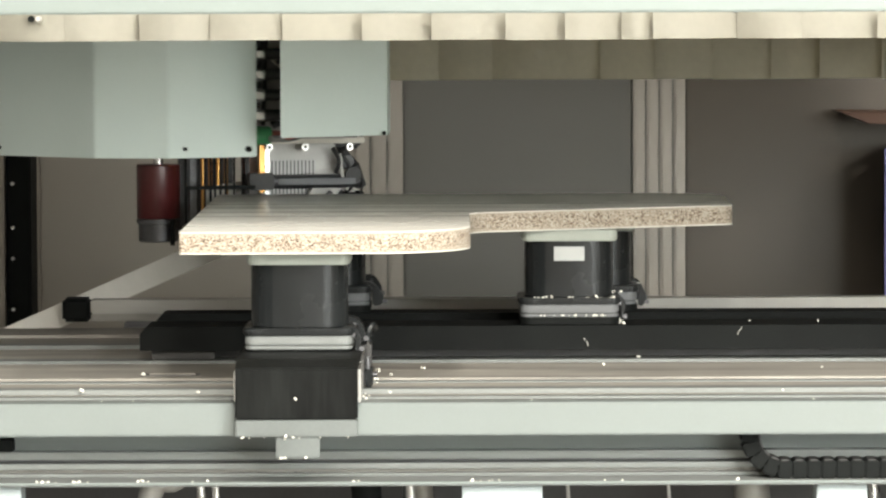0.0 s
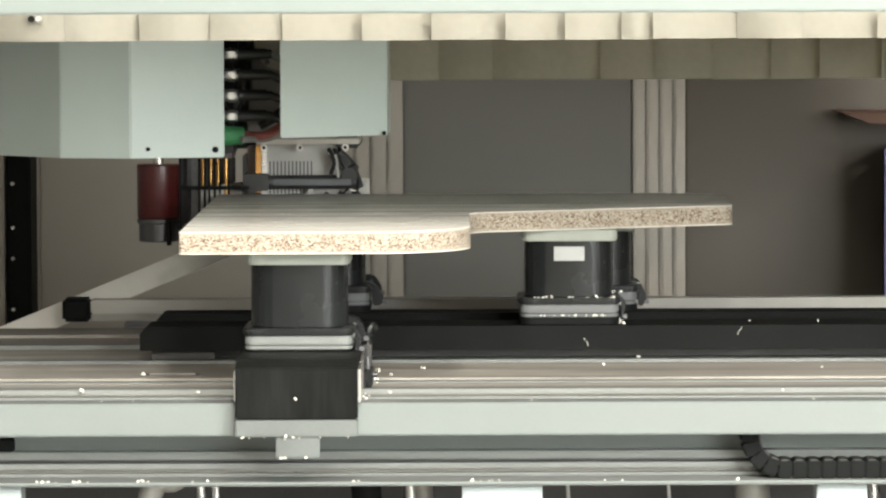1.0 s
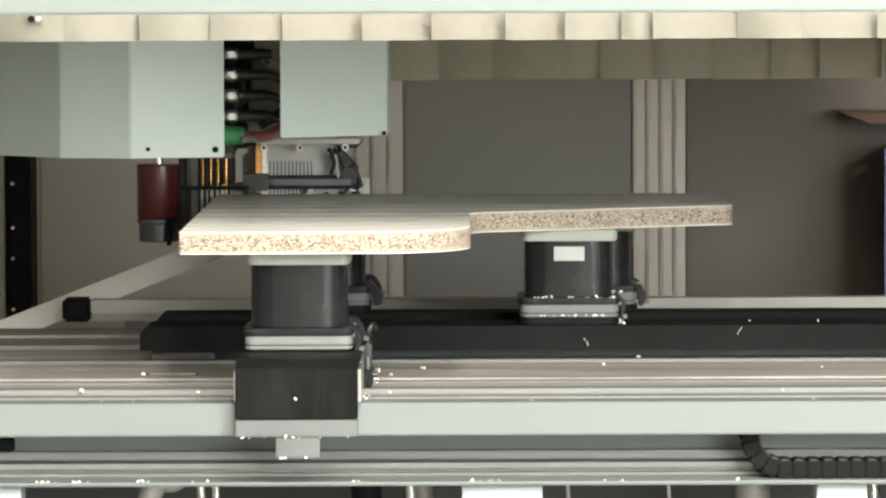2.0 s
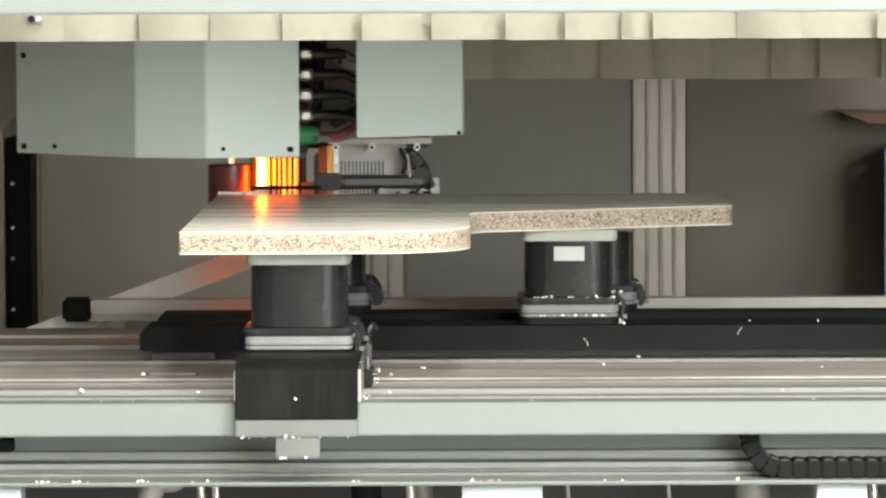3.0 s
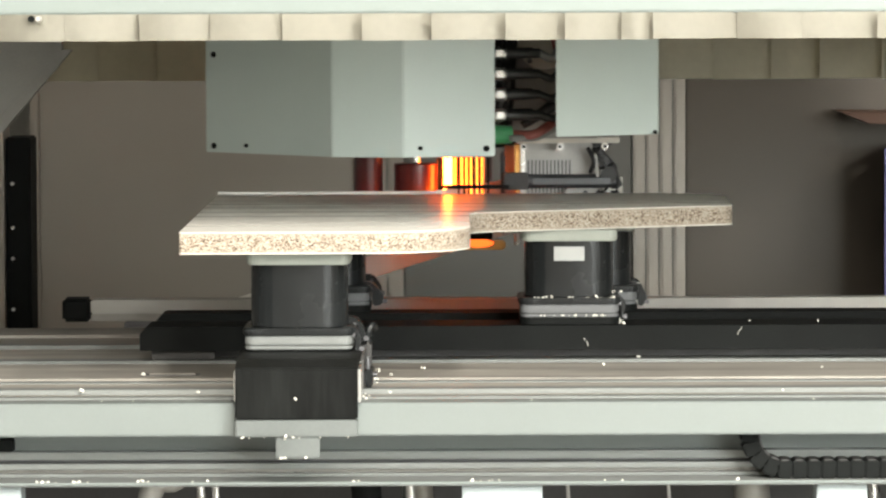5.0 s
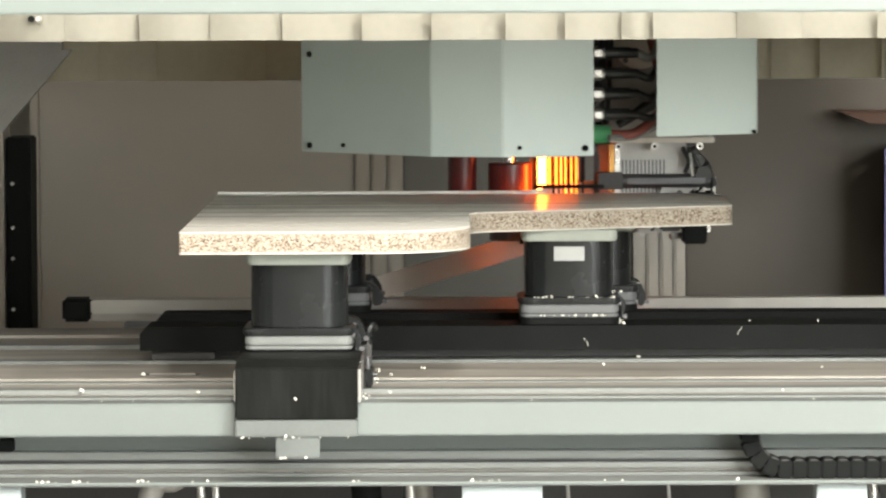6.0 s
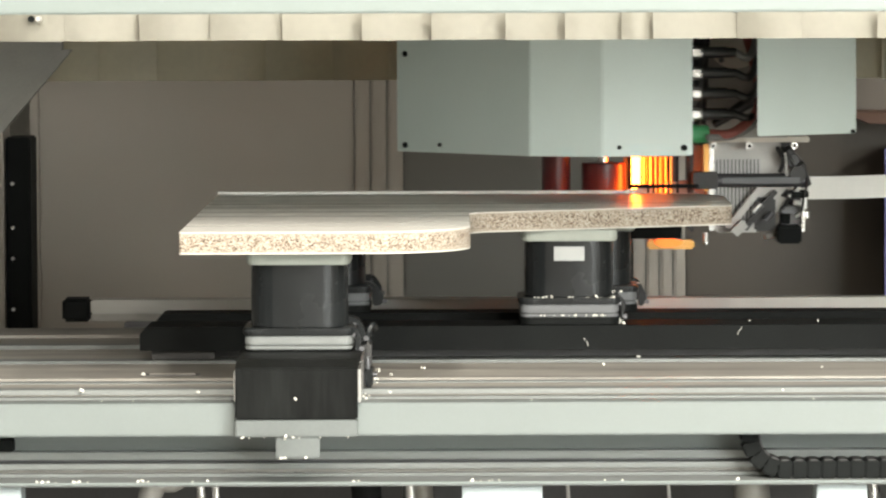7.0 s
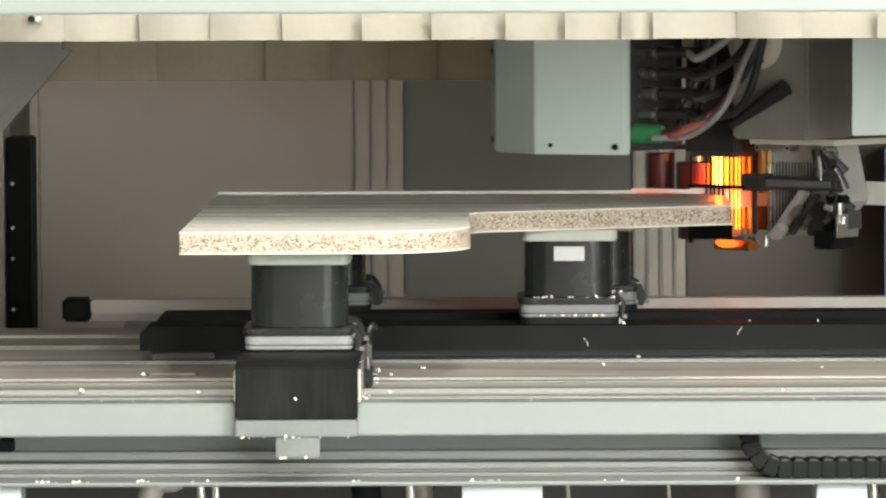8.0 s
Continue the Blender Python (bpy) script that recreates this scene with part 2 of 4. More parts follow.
tagged(part("wall_south", wb, M_WALL), "painted workshop wall with a wide window opening", "wall", kind="structure")
win = thing("window_1", "wide workshop window behind the camera", "window", 0, 0, 0, kind="structure")
for fx in (2.1, 3.3, 4.6, 5.84):
    part("window_frame", box(fx, fx + 0.06, -3.14, -3.06, 0.6, 3.2, 0.004), M_HOOD, win)

mg, ng, lg, bg = nodes_of("window_glass")
bg.inputs["Transmission Weight"].default_value, bg.inputs["Roughness"].default_value = 1.0, 0.02
for a, b in ((2.165, 3.295), (3.365, 4.595), (4.665, 5.835)):
    pane = part("pane", box(a, b, -3.105, -3.099, 0.605, 3.195), mg, win)
    pane.visible_shadow = False


def tube_light(x, y, half):
    t = thing("ceiling_light", "unseen long tube light added under the ceiling", "lamp", x, y, 3.30, group="ceiling lights")
    part("housing", box(-0.17, 0.17, -half, half, -0.005, 0.05, 0.004), M_HOOD, t)
    for hy in (-0.75 * half, 0.75 * half):
        part("hanger", rod((0, hy, 0.0505), (0, hy, 0.70), 0.006), M_STEEL, t)


for lx, ly, half in ((-1.2, -1.0, 1.85), (1.4, -1.0, 1.85), (4.0, -1.0, 1.85), (0.2, 2.0, 0.95), (2.4, 2.0, 0.95), (0.4, 5.7, 0.95)):
    tube_light(lx, ly, half)

# ---- back cabinet: sheet panels between ribbed posts ----
YB = 8.0
cab = thing("machine_enclosure", "grey-brown sheet metal enclosure with ribbed aluminium posts", "enclosure", 0, YB, 0)
# shade on the middle and right sheets is put into their colour
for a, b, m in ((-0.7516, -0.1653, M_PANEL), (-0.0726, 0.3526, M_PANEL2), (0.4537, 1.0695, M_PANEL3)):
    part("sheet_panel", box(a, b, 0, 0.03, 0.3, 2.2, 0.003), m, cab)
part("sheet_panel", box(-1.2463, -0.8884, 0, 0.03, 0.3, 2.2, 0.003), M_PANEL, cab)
for a, b, ribs in ((-0.1653, -0.0726, 3), (0.3526, 0.4537, 4)):
    post = part("post", box(a + 0.002, b - 0.002, 0.0, 0.05, 0.3, 2.2), M_MOTOR, cab)
    w = (b - a) / ribs
    for i in range(ribs):
        part("rib", box(a + i * w + 0.002, a + (i + 1) * w - 0.0018, -0.012, 0.0, 0.3, 2.2, 0.004), M_POST, post)
part("frame_stile", box(-0.7674, -0.7516, -0.02, 0.03, 0.3, 2.2, 0.003), M_POST, cab)
part("base_rail", box(-1.1411, 1.1747, 0.035, 0.09, 0.0, 0.32, 0.004), M_POST, cab)
part("cap_rail", box(-1.1411, 1.1747, 0.035, 0.09, 2.2, 2.3, 0.004), M_POST, cab)

# dark upright guide at the far left, with fittings
up = thing("dark_guide_column", "black upright guide column with small steel fittings", "column", -0.7718, 7.8, 0)
part("column", box(-0.0226, 0.0226, 0, 0.12, 0.0, 0.9974, 0.003), M_BLACK, up)
part("side_strip", box(-0.0431, -0.0246, -0.02, 0.1, 0.0, 1.7, 0.003), M_POST, up)
for zz in (0.9133, 0.8332, 0.7768, 0.6844):
    part("fitting", rod((-0.0103, -0.008, zz), (-0.0103, 0.01, zz), 0.0032), M_STEEL, up)
sl = thing("slanted_brace", "pale grey slanted sheet metal brace", "brace", 0, 7.12, 0)
part("brace_sheet", prism([(-0.8188, 1.2072), (-0.6296, 1.1884), (-0.6296, 1.1650), (-0.7420, 1.0432), (-0.8188, 1.0011)], 0.0, 0.03, "y", 0.002), M_MOTOR, sl)
part("brace_lip", prism([(-0.6296, 1.1650), (-0.6127, 1.1650), (-0.7307, 1.0273), (-0.7420, 1.0432)], 0.002, 0.025, "y", 0.001), M_MOTOR, sl)
part("brace_foot", box(-0.8188, -0.7626, 0.0, 0.05, 0.0, 1.0292, 0.003), M_GREYP, sl)

sh = thing("wall_shelf", "brown board shelf on the enclosure", "shelf", 0.7241, 7.85, 1.0371)
part("board", prism([(0.0, 0.0), (0.25, -0.002), (0.25, -0.022), (0.05, -0.021)], -0.05, 0.145, "y", 0.002), M_BROWN, sh)
bl = thing("side_cabinet", "dark cabinet with a violet-blue edge strip beside the enclosure", "cabinet", 0.7933, 7.70, 0)
part("body", prism([(0.0, 0.004), (0.5, 0.004), (0.5, 0.25), (0.034, 0.25)], 0.0, 0.9754, "z", 0.003), M_PANEL3, bl)
part("edge_strip", box(-0.0005, 0.018, -0.004, 0.0035, 0.02, 0.9744, 0.001), M_BLUE, bl)


# ---- strip curtains and hood ----
def curtain(name, label, y, zb, zt, seams, bulge, material, seed):
    rng = random.Random(seed)
    c = thing(name, label, "strip curtain", 0, y, 0)
    x0, x1 = seams[0], seams[-1]
    for x, nxt in zip(seams, seams[1:]):
        ww = nxt - x
        tilt = rng.choice((-1.0, 0.4, 1.0, 1.6)) * bulge * rng.uniform(0.5, 1.1)
        sag = rng.uniform(-0.0007, 0.0006)
        bm = bmesh.new()
        n = 8
        rows = []
        for k, z in enumerate((zb + sag, zb + sag + 0.02, zt)):
            row = []
            for i in range(n + 1):
                u = i / n
                yy = tilt * (u - 0.5) * 2 - bulge * math.sin(math.pi * u) * (0.6 + 0.5 * (2 - k) / 2) + rng.uniform(-0.0008, 0.0008)
                row.append(bm.verts.new((x + u * (ww + 0.004), yy, z)))
            rows.append(row)
        for a, b in zip(rows, rows[1:]):
            for i in range(n):
                bm.faces.new((a[i], a[i + 1], b[i + 1], b[i]))
        bmesh.ops.solidify(bm, geom=bm.faces[:], thickness=0.003)
        part("flap", bm, material, c, smooth=True)
    part("hanger_rail", box(x0 - 0.02, x1 + 0.02, 0.012, 0.035, zt - 0.004, zt + 0.03, 0.003), M_HOOD, c)
    return c


FRONT_SEAMS = [-0.7418, -0.6494, -0.5571, -0.4718, -0.3794, -0.2906, -0.1997, -0.1002, -0.0135, 0.0789, 0.1535, 0.2245, 0.2636, 0.3702, 0.4483, 0.5443, 0.6366, 0.7219]
REAR_SEAMS = [-0.7996, -0.6764, -0.5798, -0.4822, -0.3827, -0.2956, -0.1838, -0.0891, -0.0085, 0.0796, 0.1762, 0.2634, 0.3562, 0.4528, 0.5504, 0.6309, 0.7352, 0.8299, 0.9341]
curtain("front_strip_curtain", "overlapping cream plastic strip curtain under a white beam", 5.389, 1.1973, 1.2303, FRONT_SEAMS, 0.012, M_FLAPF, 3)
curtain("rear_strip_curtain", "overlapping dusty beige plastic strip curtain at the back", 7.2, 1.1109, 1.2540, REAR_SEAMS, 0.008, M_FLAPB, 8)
pb = thing("portal_beam", "grey steel portal beam under the hood roof", "portal beam", 0, 6.78, 0)
part("beam", box(-0.95, 0.95, 0.0, 0.2, 1.405, 1.55, 0.004), M_MOTOR, pb)
part("slide_rail", box(-0.95, 0.95, -0.02, -0.0005, 1.46, 1.49, 0.002), M_STEEL, pb)
hood = thing("portal_hood", "white painted hood beam spanning the machine", "machine hood", 0, 5.4, 0)
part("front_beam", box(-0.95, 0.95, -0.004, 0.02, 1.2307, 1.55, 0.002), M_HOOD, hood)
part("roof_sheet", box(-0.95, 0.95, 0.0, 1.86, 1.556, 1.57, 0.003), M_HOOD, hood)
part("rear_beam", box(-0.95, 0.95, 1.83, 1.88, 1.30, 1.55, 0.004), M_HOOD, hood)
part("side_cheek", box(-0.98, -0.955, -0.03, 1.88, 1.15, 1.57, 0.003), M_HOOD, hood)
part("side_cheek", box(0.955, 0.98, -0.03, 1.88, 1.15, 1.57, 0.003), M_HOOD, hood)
for cx in (-0.98, 0.93):
    for cy in (0.0, 1.80):
        part("hood_column", box(cx, cx + 0.05, cy, cy + 0.05, 0.0, 1.149, 0.004), M_HOOD, hood)
part("screw", rod((-0.5134, -0.030, 1.2251), (-0.5134, 0.0, 1.2251), 0.004), M_BLACK, hood)
part("screw", rod((-0.5036, -0.04, 1.2251), (-0.5036, 0.0, 1.2251), 0.0035), M_STEEL, hood)

# ---- machine bed ----
bed = thing("machine_bed", "long grooved aluminium machine bed with a pale front beam", "machine bed", 0, 0, 0)
ZB = 0.7382
x0, x1 = -1.3, 1.3
part("front_beam", box(x0, x1, 5.40, 5.43, 0.6977, ZB + 0.001, 0.002), M_BEAM, bed)
# top profile: near edge, far edge, height over the bed's plane, finish
for a, b, dz, m in ((5.432, 5.474, -0.001, M_ALU), (5.480, 5.506, 0.0012, M_ALU), (5.511, 5.588, -0.005, M_ALUD), (5.591, 5.629, 0.001, M_ALU), (5.634, 5.725, -0.003, M_ALUD),
                    (5.731, 5.756, -0.002, M_ALU), (5.766, 5.90, 0.0, M_ALUD), (5.902, 6.014, -0.0012, M_ALUD), (6.036, 6.082, 0.0010, M_ALU), (6.087, 6.292, -0.003, M_ALUD),
                    (6.308, 6.354, 0.0010, M_ALU), (6.365, 6.500, -0.003, M_ALUD), (6.514, 6.560, 0.0, M_ALUD), (6.57, 6.68, -0.0018, M_ALUD)):
    part("profile_strip", box(x0, x1, a, b, ZB - 0.03, ZB + dz, 0.0012), m, bed)
part("slot_floor", box(x0, x1, 5.535, 6.68, ZB - 0.07, ZB - 0.0305), M_DSTEEL, bed)
# stepped lower front: recess, two ledges with a slot between, tray floor and lip
part("recess_plate", box(x0, x1, 5.52, 5.533, 0.6640, ZB - 0.032, 0.001), M_BEAM, bed)
part("ledge", box(x0, x1, 5.500, 5.5195, 0.6573, 0.6676, 0.0012), M_ALU, bed)
part("slot_back", box(x0, x1, 5.512, 5.530, 0.6536, 0.6570), M_DSTEEL, bed)
part("lower_ledge", box(x0, x1, 5.490, 5.520, 0.6458, 0.6533, 0.0015), M_ALU, bed)
part("slot_back", box(x0, x1, 5.502, 5.520, 0.6402, 0.6456), M_MOTOR, bed)
part("bead", box(x0, x1, 5.484, 5.520, 0.6365, 0.6408, 0.0015), M_ALU, bed)
part("tray_floor", box(x0, x1, 5.402, 5.483, 0.6335, 0.6368), M_ALU, bed)
part("lip", box(x0, x1, 5.397, 5.4015, 0.6357, 0.6394, 0.0008), M_BEAM, bed)
for lx in (-1.2, 1.05):
    part("bed_foot", box(lx, lx + 0.15, 5.55, 6.5, 0.0, ZB - 0.0705, 0.004), M_DSTEEL, bed)
    part("tray_bracket", box(lx, lx + 0.15, 5.45, 5.549, 0.55, 0.6333, 0.003), M_DSTEEL, bed)
part("slot_pocket", box(-0.4119, -0.3314, 5.812, 5.842, ZB - 0.0008, ZB + 0.0006, 0.0005), M_DSTEEL, bed)
part("slot_key", box(-0.4004, -0.3375, 5.818, 5.836, ZB + 0.0008, ZB + 0.0024, 0.0006), M_ALUD, bed)
part("end_stop", box(-0.5827, -0.5533, 5.49, 5.5185, 0.6690, 0.6840, 0.001), M_BLACK, bed)


ZT = 0.7873  # top of the guide bars


def black_bar(x, y, xe):
    b = thing("guide_bar", "matt black guide bar carried over the bed on low blocks", "guide bar", x, y, ZB, group="black guide bars")
    top = ZT - ZB
    part("bar", prism(filleted([(0.012, 0.0152, 0.0), (xe - x, 0.0152, 0.0), (xe - x, top, 0.0), (0.010, top, 0.008), (0.0, top - 0.010, 0.004), (0.0, 0.0152, 0.002)], 4)[::-1], 0.0, 0.075 if y > 6.2 else 0.11, "y", 0.0012), M_BLACK, b)
    part("slide_strip", box(0.10, xe - x, 0.045, 0.070, 0.0022, 0.0150), M_DARKIN, b)
    part("foot_clip", box(0.016, 0.105, 0.012, 0.040, 0.0022, 0.0150, 0.001), M_DARKIN, b)


black_bar(-0.4282, 6.035, 1.3)
black_bar(-0.4216, 6.285, 1.3)
gr = thing("grey_guide_rail", "light grey aluminium guide rail with a black end cap", "rail", 0, 6.70, 0)
part("rail", box(-0.5518, 1.35, 0, 0.045, 0.7570, 0.7785, 0.002), M_RAILG, gr)
part("rail_web", box(-0.5518, 1.35, 0.006, 0.040, 0.7448, 0.7568, 0.001), M_MOTOR, gr)
part("end_cap", box(-0.5960, -0.5520, -0.005, 0.05, 0.7444, 0.7810, 0.005, 3), M_BLACK, gr)
for lx in (-0.5, 0.5):
    part("rail_post", box(lx, lx + 0.05, 0.005, 0.04, 0.0, 0.7446, 0.003), M_DSTEEL, gr)


# ---- suction pods ----
def pod(x, y, zb, zt, sticker, foot, valve, group="suction pods"):
    """Square suction pod: foot, grey clamp plates, collar, black body, rubber top, valve stack at its side."""
    w = 0.133
    t = thing("suction_pod", "square black vacuum pod with grey rubber top" + (" and a white sticker" if sticker else ""), "suction pod", x, y, zb, group)
    h = zt - zb
    k = w / 2
    sq = lambda g, r: filleted([(-g, -g, r), (g, -g, r), (g, g, r), (-g, g, r)], 5)
    f = foot
    plate = M_GREYP if foot < 0.006 else M_GREYD
    part("foot", prism(sq(k + 0.004, 0.02), 0.0, f, "z", 0.001), M_BLACK, t)
    part("clamp_plate", prism(sq(k + 0.003, 0.012), f + 0.0003, f + 0.0045, "z", 0.001), plate, t)
    part("clamp_plate", prism(sq(k + 0.003, 0.012), f + 0.0055, f + 0.0175, "z", 0.002), plate, t)
    part("collar", prism(sq(k + 0.006, 0.016), f + 0.018, f + 0.0275, "z", 0.004), M_POD, t)
    part("body", prism(sq(k - 0.004, 0.033), f + 0.0277, h - 0.0165, "z", 0.0015), M_POD, t, smooth=True)
    part("suction_plate", prism(sq(k + 0.001, 0.014), h - 0.0162, h - 0.0005, "z", 0.002), M_PLATE, t)
    if sticker:
        part("sticker", box(-0.022, 0.021, -k + 0.0022, -k + 0.0036, h - 0.044, h - 0.024), M_WHITE, t, "blank white sticker")
    # clamping levers folded down over the side
    collar_top, cb = f + 0.0285, f + 0.004
    for ly, up, out in valve:
        arm = [(k - 0.012, collar_top + up), (k + 0.006, collar_top + up), (k + 0.0135, collar_top + up - 0.008), (k + 0.0145 + out, cb + up + 0.004), (k + 0.011 + out, cb + up - 0.010), (k + 0.0065, cb + up - 0.011), (k + 0.0065, collar_top + up - 0.013), (k - 0.012, collar_top + up - 0.006)]
        lev = part("lever", prism(arm, ly - 0.011, ly + 0.011, "y", 0.0022), M_POD, t, "smooth black clamping lever")
        part("pivot", rod((k + 0.004, ly - 0.0125, collar_top + up - 0.010), (k + 0.004, ly + 0.0125, collar_top + up - 0.010), 0.0028, seg=10), M_DSTEEL, lev, smooth=True)
        part("grip", rod((k + 0.015 + out, ly - 0.013, cb + up - 0.004), (k + 0.015 + out, ly + 0.006, cb + up - 0.004), 0.0034, seg=10), M_DSTEEL, lev, smooth=True)
    return t


ZP = 0.95 - 0.028
pod(-0.1872, 5.60, 0.7941, ZP, False, 0.0022, ((-0.045, 0.0, 0.0), (0.045, 0.006, 0.004)))
pod(0.1785, 6.11, ZT + 0.0008, ZP, True, 0.0105, ((-0.045, 0.0, -0.003),))
pod(0.2150, 6.357, ZT + 0.0008, ZP, False, 0.0105, ((-0.03, 0.002, 0.004), (0.045, 0.004, 0.004)))
pod(-0.1775, 6.357, ZT + 0.0008, ZP, False, 0.0105, ((-0.03, 0.004, 0.010), (0.045, 0.010, 0.006)))

# carriage block below the first pod
ca = thing("pod_carriage", "scuffed black carriage block with an aluminium tongue clamped to the beam", "carriage", 0, 0, 0)
zt = 0.7941 - 0.0005
part("block", prism([(5.375, 0.7207), (5.375, 0.7858), (5.42, zt), (5.72, zt), (5.72, ZB + 0.003), (5.395, ZB + 0.003), (5.395, 0.7207)], -0.2622, -0.1079, "x", 0.002), M_BLOCK, ca)
part("cheek_plate", box(-0.1077, -0.1040, 5.385, 5.70, ZB + 0.003, 0.7837, 0.001), M_STEEL, ca)
part("cheek_plate", box(-0.2648, -0.2624, 5.40, 5.70, ZB + 0.003, 0.7800, 0.0008), M_STEEL, ca)
# air valves stacked at the block's side
vb = part("valve_body", box(-0.1035, -0.0925, 5.60, 5.68, 0.7410, 0.7640, 0.002), M_POD, ca)
part("valve_cap", box(-0.1035, -0.0945, 5.62, 5.67, 0.7645, 0.7980, 0.003), M_DARKIN, vb)
part("nipple", rod((-0.0990, 5.612, 0.7640), (-0.0990, 5.612, 0.7800), 0.0035, seg=12), M_DSTEEL, vb, smooth=True)
part("nipple", rod((-0.0925, 5.615, 0.7560), (-0.0870, 5.615, 0.7560), 0.0035, seg=12), M_DSTEEL, vb, smooth=True)
part("elbow", hose([(-0.0990, 5.64, 0.7980), (-0.0980, 5.64, 0.8120), (-0.0930, 5.645, 0.8200), (-0.0900, 5.66, 0.8130)], 0.0042, 10, 5), M_POD, vb, smooth=True)
part("clamp_plate", box(-0.2618, -0.1082, 5.37, 5.397, 0.6994, 0.7212 - 0.0008, 0.0015), M_CLAMP, ca)
part("tongue", box(-0.2112, -0.1558, 5.372, 5.392, 0.6729, 0.6994 - 0.0005, 0.0015), M_CLAMP, ca)

# ---- workpiece ----
outline = filleted([(-0.343, 6.55, 0.004), (-0.339, 5.50, 0.004), (0.036, 5.50, 0.13), (0.036, 5.975, 0.06), (0.416, 6.16, 0.03), (0.425, 6.55, 0.12)], 14)
wp = thing("desk_panel", "white laminated chipboard desk panel with raw wavy edge", "panel", 0, 0, 0)
part("core", prism(outline, 0.9232, 0.9488, "z"), M_CHIP, wp, "raw speckled chipboard core")
part("laminate", prism(outline, 0.949, 0.95, "z"), M_LAM, wp, "white laminate")
part("laminate", prism(outline, 0.922, 0.923, "z"), M_LAM, wp, "white laminate")

# ---- edge banding unit (turns about its contact point) ----
unit = thing("edge_banding_unit", "pale grey-green faceted edge banding unit with red rollers and glowing heater", "edge bander", -0.228, 6.63, 0.95)
cz = 0.0665
plan = [(-0.3519, -0.1100), (-0.1544, -0.3400), (-0.0494, -0.3750), (0.0846, -0.3300), (0.0843, -0.3150), (0.0752, -0.3200), (-0.0496, -0.3650), (-0.1517, -0.3300), (-0.3438, -0.1050)]
part("inner_body", prism([(-0.3167, -0.1000), (-0.1460, -0.3000), (0.0620, -0.2900), (0.0589, -0.1700), (0.0184, -0.1000)], cz + 0.006, 0.426, "z", 0.002), M_DARKIN, unit)
part("connector_plate", box(0.0628, 0.0662, -0.3050, -0.1800, cz + 0.004, cz + 0.35, 0.0006), M_DARKIN, unit)
plan = [(x + 0.003, y) for x, y in plan]
part("cover", prism(plan, cz, 0.427, "z", 0.0015), M_COVER, unit)
for a, b, c, r, nx, ny in ((0.0715, -0.3355, 0.0779, 0.0045, 0.31, -0.95), (-0.0250, -0.3675, 0.0799, 0.003, 0.31, -0.95), (-0.3376, -0.1265, 0.0764, 0.0045, -0.76, -0.65),
                           (-0.3376, -0.1265, 0.2142, 0.0045, -0.76, -0.65), (-0.2858, -0.1875, 0.0785, 0.003, -0.76, -0.65)):
    part("screw", rod((a + 0.003 + 0.003 * nx, b + 0.003 * ny, c), (a + 0.003 - 0.006 * nx, b - 0.006 * ny, c), r), M_BLACK, unit)
# connector side
for py in (0, 1, 2, 3):
    zc = 0.2163 - py * 0.0305
    con = part("connector", rod((0.0673 + 0.001, -0.2700, zc), (0.0673 + 0.038, -0.2700, zc), 0.0085), M_STEEL, unit)
    part("nut", rod((0.0673 + 0.024, -0.2700, zc), (0.0673 + 0.034, -0.2700, zc), 0.0102, seg=6), M_STEEL, con)
    part("plug", rod((0.0673 + 0.0385, -0.2700, zc), (0.0673 + 0.088, -0.2650, zc), 0.0085, r2=0.007), M_CABLE, con, smooth=True)
    part("lead", hose([(0.0673 + 0.086, -0.2650, zc), (0.0673 + 0.11, -0.2600, zc - 0.005), (0.0673 + 0.13, -0.1800, zc + 0.05 - 0.01 * py), (0.0673 + 0.14, -0.1300, zc + 0.16)], 0.006), M_CABLEG if py < 1 else M_CABLE, con)
    con2 = part("connector", rod((0.0673 + 0.001, -0.2100, zc), (0.0673 + 0.038, -0.2100, zc), 0.0085), M_STEEL, unit)
    part("plug", rod((0.0673 + 0.0385, -0.2100, zc), (0.0673 + 0.078, -0.2100, zc), 0.008), M_DARKIN, con2, smooth=True)
gc = part("green_plug", rod((0.0676 + 0.001, -0.2800, 0.0961), (0.0676 + 0.045, -0.2700, 0.0961), 0.0155, r2=0.013), M_GREEN, unit, "green plug connector")
part("lead", hose([(0.0676 + 0.044, -0.2700, 0.0961), (0.0676 + 0.085, -0.2800, 0.0994), (0.0676 + 0.125, -0.2300, 0.1377), (0.0676 + 0.12, -0.1700, 0.2042), (0.0676 + 0.1, -0.1300, 0.2791)], 0.007), M_CABLER, gc)
part("lead", hose([(0.0676 + 0.044, -0.2950, 0.0911), (0.0676 + 0.09, -0.2650, 0.0944), (0.0676 + 0.14, -0.2500, 0.1335), (0.0676 + 0.15, -0.2100, 0.2042), (0.0676 + 0.15, -0.1500, 0.2791)], 0.005), M_CABLEG, gc)
# bundle of dark hoses and small fittings behind the plugs
rng = random.Random(21)
